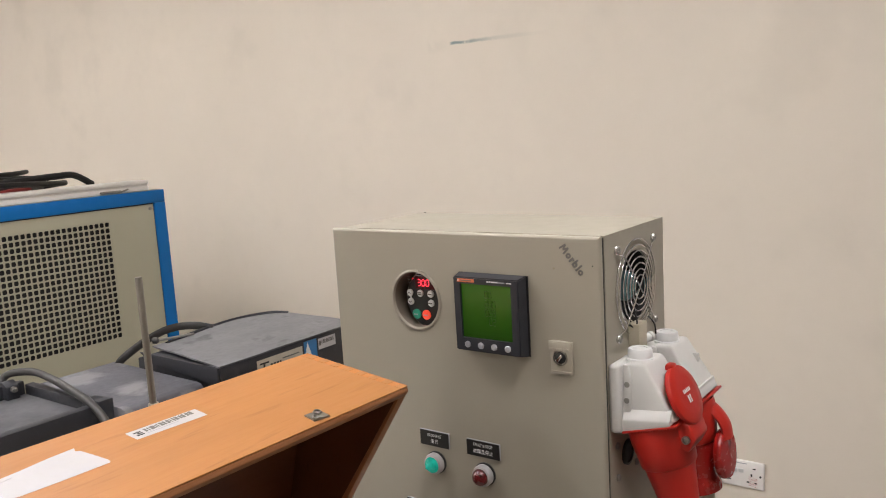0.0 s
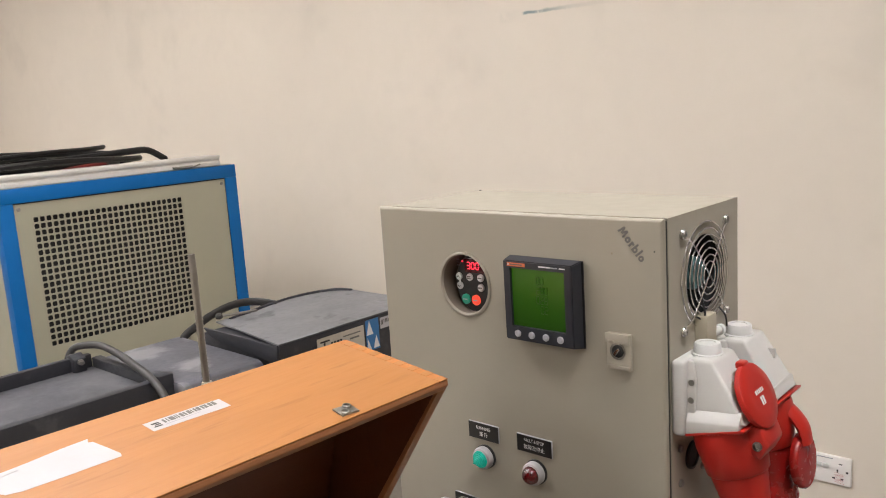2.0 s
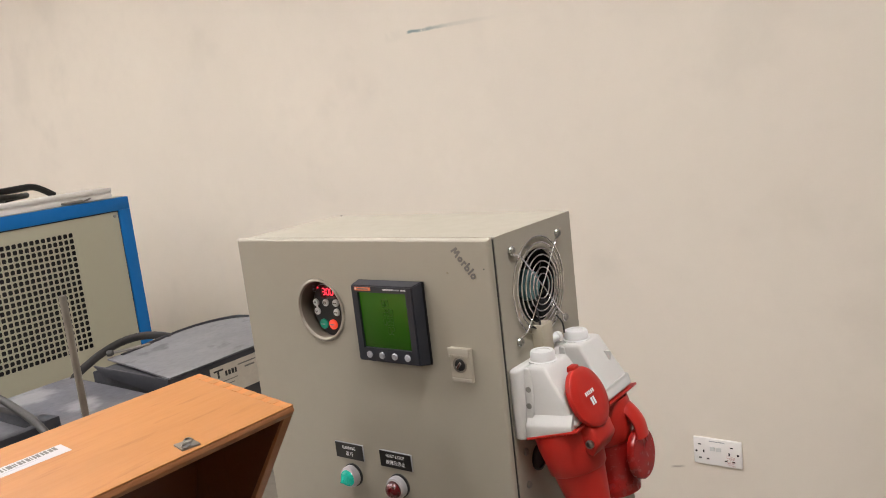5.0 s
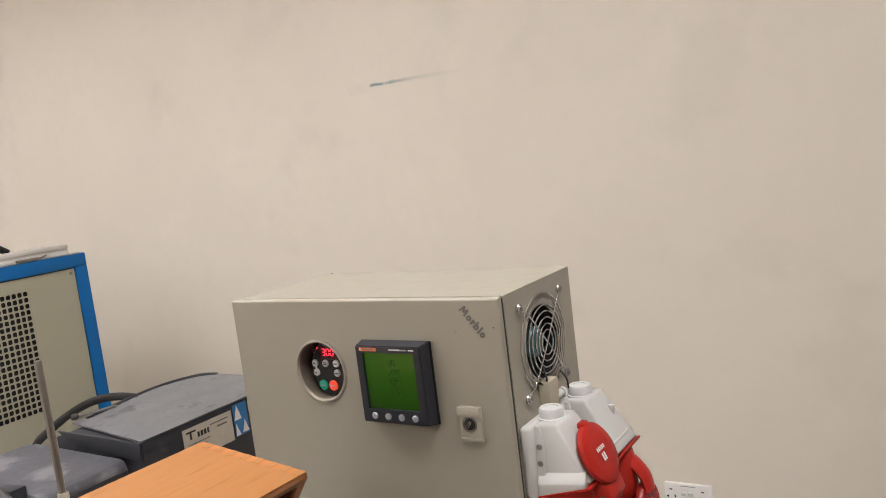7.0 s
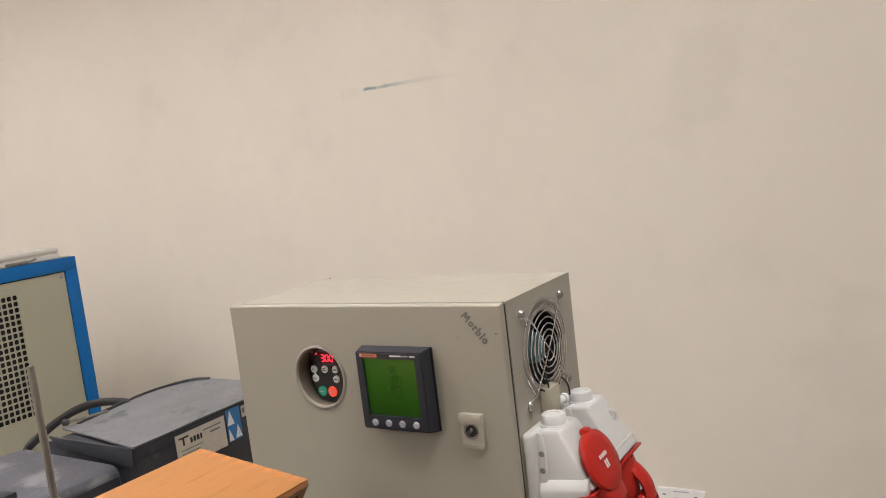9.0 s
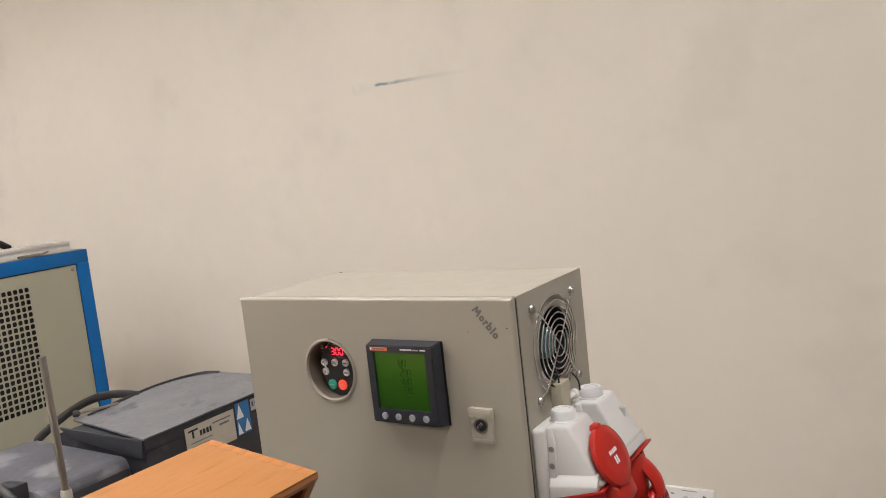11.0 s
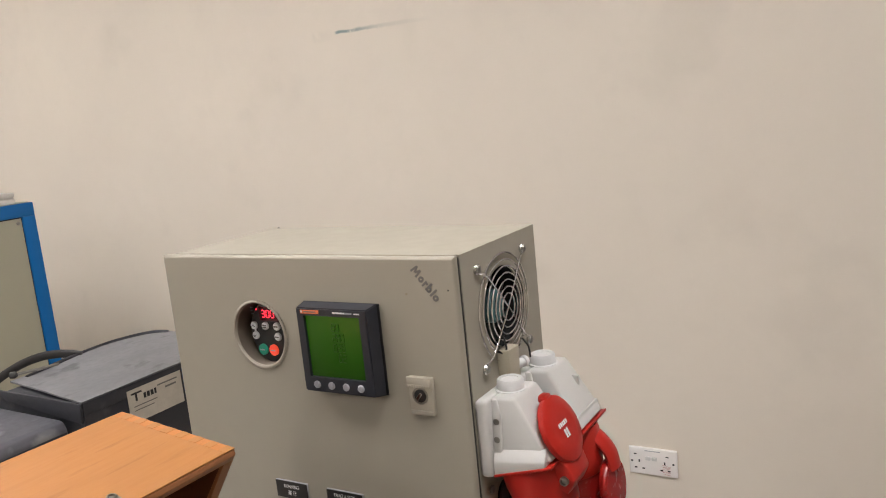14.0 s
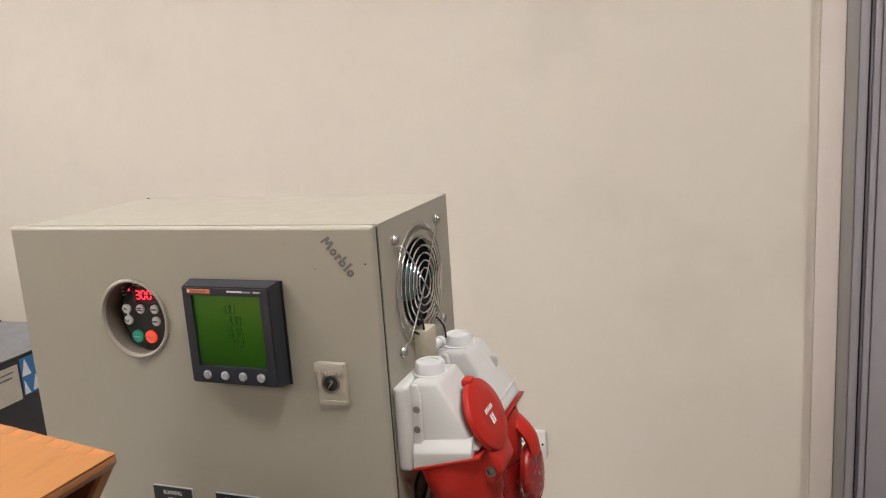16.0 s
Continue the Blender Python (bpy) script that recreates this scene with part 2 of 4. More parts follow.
def add_lathe(bm, origin, axis, profile, seg=32):
    """Turn a profile of (radius, distance along the axis) round the axis."""
    a, u, w = frame_of(axis)
    o = Vector(origin)
    rings = []
    for r, d in profile:
        if r < 1e-6:
            rings.append([bm.verts.new(o + a * d)])
        else:
            rings.append([bm.verts.new(o + a * d + (u * math.cos(t) + w * math.sin(t)) * r)
                          for t in (2 * math.pi * k / seg for k in range(seg))])
    for p, q in zip(rings, rings[1:]):
        for k in range(seg):
            k2 = (k + 1) % seg
            if len(p) == 1 and len(q) == 1:
                continue
            if len(p) == 1:
                bm.faces.new((p[0], q[k], q[k2]))
            elif len(q) == 1:
                bm.faces.new((p[k], p[k2], q[0]))
            else:
                bm.faces.new((p[k], p[k2], q[k2], q[k]))
    return bm


def lathe(origin, axis, profile, seg=32):
    return add_lathe(bmesh.new(), origin, axis, profile, seg)


def smooth_path(pts, steps=8, closed=False):
    """Catmull-Rom points through pts."""
    p = [Vector(q) for q in pts]
    n = len(p)
    out = []
    for i in range(n if closed else n - 1):
        if closed:
            a, b, c, d = p[i - 1], p[i], p[(i + 1) % n], p[(i + 2) % n]
        else:
            a, b, c, d = p[max(i - 1, 0)], p[i], p[i + 1], p[min(i + 2, n - 1)]
        for k in range(steps):
            t = k / steps
            out.append(0.5 * (2 * b + (c - a) * t + (2 * a - 5 * b + 4 * c - d) * t * t + (3 * b - a - 3 * c + d) * t ** 3))
    if not closed:
        out.append(p[-1])
    return out


def add_tube(bm, pts, r, seg=8, closed=False, flat=1.0, up=None):
    """Sweep a round or flattened section along pts."""
    pts = [Vector(q) for q in pts]
    n = len(pts)
    rings = []
    u = None
    for i, q in enumerate(pts):
        d = (pts[(i + 1) % n] - pts[i - 1]) if closed or 0 < i < n - 1 else (pts[1] - pts[0] if i == 0 else pts[-1] - pts[-2])
        d.normalize()
        if up is not None:
            u = Vector(up) - d * d.dot(Vector(up))
        elif u is None:
            u = d.orthogonal()
        else:
            u = u - d * d.dot(u)
        u.normalize()
        w = d.cross(u)
        rings.append([bm.verts.new(q + u * r * math.cos(t) + w * r * flat * math.sin(t))
                      for t in (2 * math.pi * k / seg for k in range(seg))])
    pairs = list(zip(rings, rings[1:]))
    if closed:
        pairs.append((rings[-1], rings[0]))
    for p, q in pairs:
        for k in range(seg):
            bm.faces.new((p[k], p[(k + 1) % seg], q[(k + 1) % seg], q[k]))
    if not closed:
        bm.faces.new(rings[0][::-1])
        bm.faces.new(rings[-1])
    return bm


def tube(pts, r, seg=8, closed=False, flat=1.0, up=None):
    return add_tube(bmesh.new(), pts, r, seg, closed, flat, up)


def prism(poly, axis, a, b, bevel=0.0, seg=2):
    """Extrude a polygon given in the two other axes from a to b along axis (0, 1 or 2)."""
    bm = bmesh.new()

    def at(p, v):
        q = list(p)
        q.insert(axis, v)
        return q
    va = [bm.verts.new(at(p, a)) for p in poly]
    vb = [bm.verts.new(at(p, b)) for p in poly]
    n = len(poly)
    bm.faces.new(va[::-1])
    bm.faces.new(vb)
    for k in range(n):
        bm.faces.new((va[k], va[(k + 1) % n], vb[(k + 1) % n], vb[k]))
    bmesh.ops.recalc_face_normals(bm, faces=bm.faces)
    if bevel:
        bmesh.ops.bevel(bm, geom=list(bm.edges), offset=bevel, segments=seg, affect="EDGES", profile=0.5)
    return bm


def holed_plate(lo, hi, centre, r, axis, a, b, seg=64):
    """A plate from lo to hi (in the two axes other than axis), thick from a to b, with a round hole."""
    bm = bmesh.new()
    angles = [2 * math.pi * k / seg for k in range(seg)]
    angles += [math.atan2(y - centre[1], x - centre[0]) % (2 * math.pi) for x in (lo[0], hi[0]) for y in (lo[1], hi[1])]
    angles = sorted(angles)

    def at(p, v):
        q = list(p)
        q.insert(axis, v)
        return bm.verts.new(q)

    rim, edge = [], []
    for t in angles:
        c, s = math.cos(t), math.sin(t)
        k = min(((hi[0] if c > 0 else lo[0]) - centre[0]) / c if abs(c) > 1e-9 else 1e9,
                ((hi[1] if s > 0 else lo[1]) - centre[1]) / s if abs(s) > 1e-9 else 1e9)
        rim.append((centre[0] + r * c, centre[1] + r * s))
        edge.append((centre[0] + k * c, centre[1] + k * s))
    ra, rb = [at(p, a) for p in rim], [at(p, b) for p in rim]
    ea, eb = [at(p, a) for p in edge], [at(p, b) for p in edge]
    n = len(angles)
    for i in range(n):
        j = (i + 1) % n
        bm.faces.new((ra[i], ra[j], ea[j], ea[i]))
        bm.faces.new((rb[j], rb[i], eb[i], eb[j]))
        bm.faces.new((ra[j], ra[i], rb[i], rb[j]))
        bm.faces.new((ea[i], ea[j], eb[j], eb[i]))
    return bm


def text_part(name, body, size, material, parent, origin, right, up, label="", lift=0.0004, squeeze=1.0):
    """Built-in font letters as a thin mesh, centred on origin."""
    c = bpy.data.curves.new(name, "FONT")
    c.body, c.size, c.align_x, c.align_y = body, size, "CENTER", "CENTER"
    c.extrude = lift
    ob = bpy.data.objects.new(name, c)
    scene.collection.objects.link(ob)
    bpy.context.view_layer.update()
    me = bpy.data.meshes.new_from_object(ob)
    bpy.data.objects.remove(ob)
    bm = bmesh.new()
    bm.from_mesh(me)
    bpy.data.meshes.remove(me)
    r, u = Vector(right).normalized(), Vector(up).normalized()
    m = Matrix((r * squeeze, u, r.cross(u))).transposed().to_4x4()
    m.translation = origin
    bmesh.ops.transform(bm, matrix=m, verts=bm.verts)
    return part(name, bm, material, parent, label, smooth=False, weld=False)


# ---- the room ----
X0, X1, Y0, Y1, CEIL = -6.8, 3.6, -4.6, 1.656, 2.9


def structure(name, bm, material, label, category):
    return tagged(part(name, bm, material), label, category, "", "structure")


structure("floor", box((X0, Y0, -0.12), (X1, Y1, 0)), M_FLOOR, "plain grey vinyl floor of the workshop", "floor")
structure("ceiling", box((X0, Y0, CEIL), (X1, Y1, CEIL + 0.12)), M_CEIL, "plain white painted ceiling", "ceiling")
bm = box((X0, Y1, 0), (0.462, Y1 + 0.2, CEIL))
bmesh.ops.bevel(bm, geom=[e for e in bm.edges if all(v.co.x > 0.4 and v.co.y < Y1 + 0.01 for v in e.verts)], offset=0.022, segments=12, affect="EDGES")
tagged(part("wall_north", bm, M_WALL, smooth=False), "cream painted plaster wall with a dark scuff", "wall", "", "structure")
structure("wall_north_far", box((1.66, Y1, 0), (X1, Y1 + 0.2, CEIL)), M_WALL, "cream painted plaster wall beside the door", "wall")
structure("wall_north_over", box((0.462, Y1, 2.18), (1.66, Y1 + 0.2, CEIL)), M_WALL, "cream painted wall over the door", "wall")
structure("wall_south", box((X0, Y0 - 0.2, 0), (X1, Y0, CEIL)), M_WALL, "cream painted plaster wall", "wall")
structure("wall_west", box((X0 - 0.2, Y0, 0), (X0, Y1, CEIL)), M_WALL, "cream painted plaster wall", "wall")
structure("wall_east", box((X1, Y0, 0), (X1 + 0.2, Y1, CEIL)), M_WALL, "cream painted plaster wall", "wall")

# grey door in its frame, at the end of the wall
door = thing("door_1", (1.06, Y1, 0), "closed grey door in a grooved grey metal frame", "door", kind="structure")
part("architrave", box((0.4622, Y1 + 0.003, 0), (0.519, Y1 + 0.19, 2.17), 0.004), M_JAMB, door, "pinkish cream painted architrave")
part("architrave", box((1.61, Y1 - 0.004, 0), (1.658, Y1 + 0.19, 2.17), 0.004), M_JAMB, door, "pinkish cream painted architrave")
for lo, hi, dep, m in ((0.5195, 0.5495, 0.010, M_FRAMEGREY), (0.550, 0.572, 0.014, M_DOORGREY), (0.5775, 0.5815, 0.024, M_DOORGREY), (0.5835, 0.599, 0.018, M_DOORGREY)):
    part("door_frame", box((lo, Y1 + dep, 0), (hi, Y1 + 0.18, 2.16), 0.003), m, door)
# Black strip set in the frame groove, for the shade inside it.
part("door_gap_strip", box((0.5722, Y1 + 0.035, 0), (0.5774, Y1 + 0.17, 2.15)), M_SEAM, door)
part("door_leaf", box((0.6012, Y1 + 0.022, 0.01), (1.605, Y1 + 0.08, 2.15), 0.003), M_DOORGREY, door, "flat grey painted door leaf")
part("backing", box((0.6000, Y1 + 0.085, 0), (1.61, Y1 + 0.18, 2.16)), M_SEAM, door)

# ceiling lights, long side across the room
def ceiling_light(x, y):
    ob = thing("ceiling_light", (x, y, CEIL - 0.07), "white fluorescent ceiling light with a frosted diffuser", "ceiling light", "ceiling lights")
    part("housing", box((x - 0.15, y - 0.62, CEIL - 0.05), (x + 0.15, y + 0.62, CEIL - 0.001), 0.006), M_LAMPBODY, ob)
    part("diffuser", box((x - 0.12, y - 0.59, CEIL - 0.068), (x + 0.12, y + 0.59, CEIL - 0.052), 0.005), M_LAMP, ob)


for lx, ly in ((-5.1, -0.35), (-3.2, -0.35), (-1.3, -0.35), (0.6, -0.35), (-3.2, -3.0), (-1.3, -3.0)):
    ceiling_light(lx, ly)


# ---- benches ----
def workbench(lo, hi, label):
    x0, y0 = lo
    x1, y1 = hi
    ob = thing("workbench", ((x0 + x1) / 2, (y0 + y1) / 2, 0), label, "workbench", "workbenches")
    part("worktop", box((x0, y0, 0.715), (x1, y1, 0.75), 0.004), M_BENCH, ob)
    for x in (x0 + 0.05, x1 - 0.05):
        for y in (y0 + 0.05, y1 - 0.05):
            part("leg", box((x - 0.025, y - 0.025, 0), (x + 0.025, y + 0.025, 0.715), 0.003), M_STEEL_LEG, ob)


workbench((-0.93, -0.95), (0.03, 0.24), "grey laminate workbench under the control cabinet")
workbench((-1.75, -0.75), (-0.96, 0.86), "grey laminate workbench under the metal cases")


# ---- control cabinet ----
CX0, CX1, CY1, CZ0, CZ1 = -0.384, 0.0, 0.182, 0.75, 1.35
cab = thing("control_cabinet", (-0.19, 0.09, CZ0), "pebble grey steel electrical control cabinet on a bench", "control cabinet")
T = 0.002
part("top_panel", box((CX0, 0.0108, CZ1 - T), (CX1 - T, CY1, CZ1)), M_CAB, cab)
part("bottom_panel", box((CX0, 0.0108, CZ0), (CX1 - T, CY1, CZ0 + T)), M_CAB, cab)
part("side_panel", box((CX0, 0.0108, CZ0 + T), (CX0 + T, CY1, CZ1 - T)), M_CAB, cab)
part("back_panel", box((CX0 + T, CY1 - T, CZ0 + T), (CX1 - T, CY1, CZ1 - T)), M_CAB, cab)
FY, FZ, FR = 0.0925, 1.2785, 0.0430
part("side_panel", holed_plate((0.0108, CZ0), (CY1, CZ1), (FY, FZ), FR, 0, CX1 - T, CX1), M_CAB, cab)
sq = [(CX0 + 0.004, 0.0079, CZ0 + 0.004), (CX1 - 0.0034, 0.0079, CZ0 + 0.004), (CX1 - 0.0034, 0.0079, CZ1 - 0.0045), (CX0 + 0.004, 0.0079, CZ1 - 0.0045)]
part("door_gap_strip", tube([Vector(p).lerp(Vector(q), k / 6) for p, q in zip(sq, sq[1:] + sq[:1]) for k in range(6)], 0.0026, 6, closed=True), M_SEAM, cab, "black rubber door seal")
# Solid black strip in the door gap, standing in for its shade.
part("gap_shade_strip", box((CX1 - 0.006, 0.0064, CZ0 + 0.004), (CX1 - 0.0008, 0.0106, CZ1 - 0.002)), M_SEAM, cab)
HX, HZ, HR = -0.2582, 1.2608, 0.0366
DX0, DX1, DZ0, ROUND = -0.397, 0.0, CZ0 + 0.002, 0.0034
dbm = holed_plate((DX0 + ROUND, DZ0 + ROUND), (DX1 - ROUND, CZ1 - ROUND), (HX, HZ), HR, 1, 0.0, 0.0062)
rings = []
for inset, y in [(ROUND * (1 - math.sin(radians(a))), ROUND * (1 - math.cos(radians(a)))) for a in range(0, 91, 15)] + [(0.0, 0.0062), (ROUND, 0.0062)]:
    rings.append([dbm.verts.new((x, y, z)) for x, z in ((DX0 + inset, DZ0 + inset), (DX1 - inset, DZ0 + inset), (DX1 - inset, CZ1 - inset), (DX0 + inset, CZ1 - inset))])
for a, b in zip(rings, rings[1:]):
    for k in range(4):
        dbm.faces.new((a[k], a[(k + 1) % 4], b[(k + 1) % 4], b[k]))
part("cabinet_door", dbm, M_CAB, cab, smooth=False)
part("door_rivet", lathe((-0.0092, 0, 1.3180), (0, -1, 0), [(0.0009, -0.001), (0.0008, 0.0002), (0, 0.0003)], 10), M_BLACK, cab)
part("rust_spot", lathe((-0.0570, 0, 1.3130), (0, -1, 0), [(0.0014, -0.001), (0.0012, 0.0004), (0, 0.0006)], 9), M_RUST, cab, "small brown rust spot")
part("rain_lip", box((CX0 + 0.003, 0.0068, CZ1 - 0.0012), (CX1 - 0.003, 0.0125, CZ1 + 0.0009), 0.0004, 1), M_CAB, cab)
part("top_screw", lathe((-0.3735, 0.1795, CZ1), (0, 0, 1), [(0.0016, -0.001), (0.0016, 0.0008), (0, 0.001)], 10), M_BLACK, cab, "black screw head")

# round grommet and the drive keypad behind the door
tr = lathe((HX, 0, HZ), (0, 1, 0), [(0.0365, -0.0003), (0.0393, -0.0003), (0.0396, -0.0009), (0.0389, -0.0018), (0.0375, -0.0022), (0.0363, -0.0016), (0.0359, 0.002), (0.0364, 0.002), (0.0365, -0.0003)], 64)
part("hole_liner", lathe((HX, 0, HZ), (0, 1, 0), [(0.0358, 0.002), (0.0358, 0.0340), (0.0365, 0.0340), (0.0365, 0.002), (0.0358, 0.002)], 56), M_LINER, cab, "beige hole lining with shade in its colour")
part("grommet", tr, M_GROM, cab, "beige ribbed plastic grommet ring")
nibs = bmesh.new()
for k in range(46):
    t = radians(-150 + 5.2 * k)
    c, s = math.cos(t), math.sin(t)
    q = Matrix.Translation((HX + 0.0396 * c, -0.0011, HZ + 0.0396 * s)) @ Matrix.Rotation(-t, 4, "Y") @ Matrix.Diagonal((0.0016, 0.0022, 0.0015, 1))
    bmesh.ops.create_cube(nibs, size=1, matrix=q)
part("grommet_teeth", nibs, M_GROM, cab, smooth=False)
KY = 0.0130
KX = -0.2455
keypad = part("keypad", lathe((KX, KY, 1.2592), (0, -1, 0), [(0, -0.009), (0.0376, -0.009), (0.0382, -0.002), (0.0374, -0.0003), (0.0366, 0.0), (0, 0.0)], 64), M_BLACK, cab, "black drive keypad with a red display")
part("keypad_rim", lathe((KX, KY, 1.2592), (0, -1, 0), [(0.0382, -0.0100), (0.0394, -0.0098), (0.0398, -0.0055), (0.0392, -0.0022), (0.0383, -0.0018)], 64), M_LINER, keypad, "beige keypad surround with shade in its colour")
part("drive_body", box((-0.350, KY + 0.0225, 0.95), (-0.195, KY + 0.13, 1.33), 0.004), M_LINER, cab, "beige drive casing behind the door")
part("display_window", box((-0.2680, KY - 0.0008, 1.2727), (-0.2370, KY + 0.002, 1.2887), 0.001), M_LEDWIN, keypad)


def seven_seg(bm, x, z, w, h, segs, y, th, slant=0.0):
    """Segment bars a to g of one digit whose lower left corner is x, z."""
    place = {"a": (0, h, w, h), "d": (0, 0, w, 0), "g": (0, h / 2, w, h / 2), "f": (0, h / 2, 0, h), "e": (0, 0, 0, h / 2), "b": (w, h / 2, w, h), "c": (w, 0, w, h / 2)}
    for s in segs:
        xa, za, xb, zb = place[s]
        g = th * 0.6
        if za == zb:
            add_box(bm, (x + xa + g, y - 0.0003, z + za - th / 2), (x + xb - g, y + 0.0003, z + za + th / 2))
        else:
            add_box(bm, (x + xa - th / 2, y - 0.0003, z + za + g), (x + xa + th / 2, y + 0.0003, z + zb - g))


led = bmesh.new()
for i, digit in enumerate(("abgcd", "abcdef", "abcdef")):
    seven_seg(led, -0.2632 + 0.0066 * i, 1.2772, 0.0044, 0.0080, digit, KY - 0.0012, 0.0010)
part("digits", led, M_LED, keypad, "glowing red digits reading 300", smooth=False)


def round_button(parent, x, z, r, m, y, proud=0.0025, name="button"):
    return part(name, lathe((x, y, z), (0, -1, 0), [(r, -0.001), (r, proud * 0.7), (r * 0.9, proud), (0, proud * 1.1)], 20), m, parent)


WHITE_KEYS = ((-0.2770, 1.2668), (-0.2762, 1.2553), (-0.2603, 1.2670), (-0.2434, 1.2672), (-0.2434, 1.2552))
for x, z in WHITE_KEYS:
    round_button(keypad, x, z, 0.0046, M_WBTN, KY)
part("key_link", box((-0.2778, KY - 0.0012, 1.2590), (-0.2754, KY + 0.0004, 1.2632), 0.0004, 1), M_WBTN, keypad)
for (x, z), s in zip(WHITE_KEYS[:2], (1, -1)):
    ch = tube([(x - 0.0022, KY - 0.0032, z - 0.001 * s), (x, KY - 0.0032, z + 0.0012 * s), (x + 0.0022, KY - 0.0032, z - 0.001 * s)], 0.0004, 5)
    part("arrow", ch, M_BLACK, keypad)
for x, z in WHITE_KEYS[2:]:
    for dz in ((0.0011, -0.0011) if z > 1.26 and x < -0.25 else (0.0,)):
        for k in range(3):
            part("print_bar", box((x - 0.0028 + 0.002 * k, KY - 0.0033, z + dz - 0.0007), (x - 0.0013 + 0.002 * k, KY - 0.0027, z + dz + 0.0007)), M_INK, keypad)
for x, m in ((-0.2677, M_GREENB), (-0.2520, M_REDB)):
    round_button(keypad, x, 1.2392, 0.0064, m, KY)
    for k in range(3):
        part("print_bar", box((x - 0.0034 + 0.0024 * k, KY - 0.0033, 1.2385), (x - 0.0016 + 0.0024 * k, KY - 0.0028, 1.2399)), M_PRINTG, keypad)
for k in range(3):
    part("print_bar", box((-0.2800, KY - 0.0006, 1.2872 - 0.0036 * k), (-0.2765, KY + 0.0004, 1.2880 - 0.0036 * k)), M_PRINTG, keypad)
part("status_light", box((-0.2722, KY - 0.0010, 1.2850), (-0.2706, KY + 0.0004, 1.2866)), M_LED, keypad, "small glowing red status light")
part("print_bar", box((-0.2660, KY - 0.0006, 1.2925), (-0.2530, KY + 0.0004, 1.2940)), M_PRINTG, keypad)
part("print_bar", box((-0.2665, KY - 0.0006, 1.2897), (-0.2560, KY + 0.0004, 1.2904)), M_PRINTG, keypad)

# power meter
meter = part("power_meter", box((-0.185, -0.001, 1.209), (-0.095, 0.012, 1.299)), M_BEZEL, cab, "charcoal square panel power meter with a lit green screen")


def frustum(a, b, ya, yb):
    bm = bmesh.new()
    va = [bm.verts.new((x, ya, z)) for x, z in ((a[0], a[2]), (a[1], a[2]), (a[1], a[3]), (a[0], a[3]))]
    vb = [bm.verts.new((x, yb, z)) for x, z in ((b[0], b[2]), (b[1], b[2]), (b[1], b[3]), (b[0], b[3]))]
    return bm, va, vb


bm, va, vb = frustum((-0.188, -0.0922, 1.206, 1.3025), (-0.1825, -0.093, 1.2105, 1.3005), -0.002, -0.0215)
SX0, SX1, SZ0, SZ1 = -0.1735, -0.1025, 1.2262, 1.2925
vc = [bm.verts.new((x, -0.0215, z)) for x, z in ((SX0, SZ0), (SX1, SZ0), (SX1, SZ1), (SX0, SZ1))]
vd = [bm.verts.new((x, -0.0095, z)) for x, z in ((SX0, SZ0), (SX1, SZ0), (SX1, SZ1), (SX0, SZ1))]
for k in range(4):
    j = (k + 1) % 4
    bm.faces.new((va[k], va[j], vb[j], vb[k]))
    bm.faces.new((vb[k], vb[j], vc[j], vc[k]))
    bm.faces.new((vc[k], vc[j], vd[j], vd[k]))
bm.faces.new(va[::-1])
bm.faces.new(vd)
bmesh.ops.bevel(bm, geom=[e for e in bm.edges if all(v in va + vb for v in e.verts)], offset=0.0012, segments=2, affect="EDGES")
part("bezel", bm, M_BEZEL, meter)
part("gasket", box((-0.1878, -0.0018, 1.2062), (-0.0912, -0.0004, 1.3022)), M_BLACK, meter)
part("screen", box((SX0 + 0.0003, -0.0182, SZ0 + 0.0003), (SX1 - 0.0003, -0.0174, SZ1 - 0.0003)), M_LCD, meter, "green back-lit liquid crystal screen", smooth=False)
seg = bmesh.new()
for k in range(4):
    for i in range(3):
        if (k, i) not in ((0, 0), (3, 2)):
            seven_seg(seg, -0.1405 + 0.0052 * i, 1.2435 + 0.0108 * k, 0.0038, 0.0082, ("abcdefg", "abcdef", "abged")[(i + k) % 3], -0.0185, 0.0005)
part("segments", seg, M_SEG, meter, "faint dark digit segments", smooth=False)
for k in range(4):
    b = lathe((-0.1655 + 0.0187 * k, -0.0215, 1.2185), (0, -1, 0), [(0.0040, -0.001), (0.0040, 0.0012), (0.0032, 0.0021), (0, 0.0024)], 20)
    part("button", b, M_GBTN, meter, "grey round push button")
part("badge", box((-0.1765, -0.0219, 1.2945), (-0.1525, -0.0212, 1.2985)), M_ORANGE, meter, "small orange badge")
part("print_bar", box((-0.1755, -0.0222, 1.2955), (-0.1740, -0.0216, 1.2977)), M_PRINTW, meter)
part("print_bar", box((-0.1720, -0.0222, 1.2960), (-0.1560, -0.0216, 1.2972)), M_INK, meter)
for k, (w, g) in enumerate(((0.0024, 0), (0.0026, 0.0030), (0.0034, 0.0061), (0.0026, 0.0100), (0.0020, 0.0132))):
    part("print_bar", box((-0.1345 + g, -0.0220, 1.2958), (-0.1345 + g + w, -0.0213, 1.2974)), M_PRINTW, meter)
part("print_bar", box((-0.1185, -0.0220, 1.2958), (-0.1105, -0.0213, 1.2971)), M_PRINTG, meter)
part("print_bar", box((-0.1080, -0.0220, 1.2958), (-0.1010, -0.0213, 1.2971)), M_PRINTW, meter)

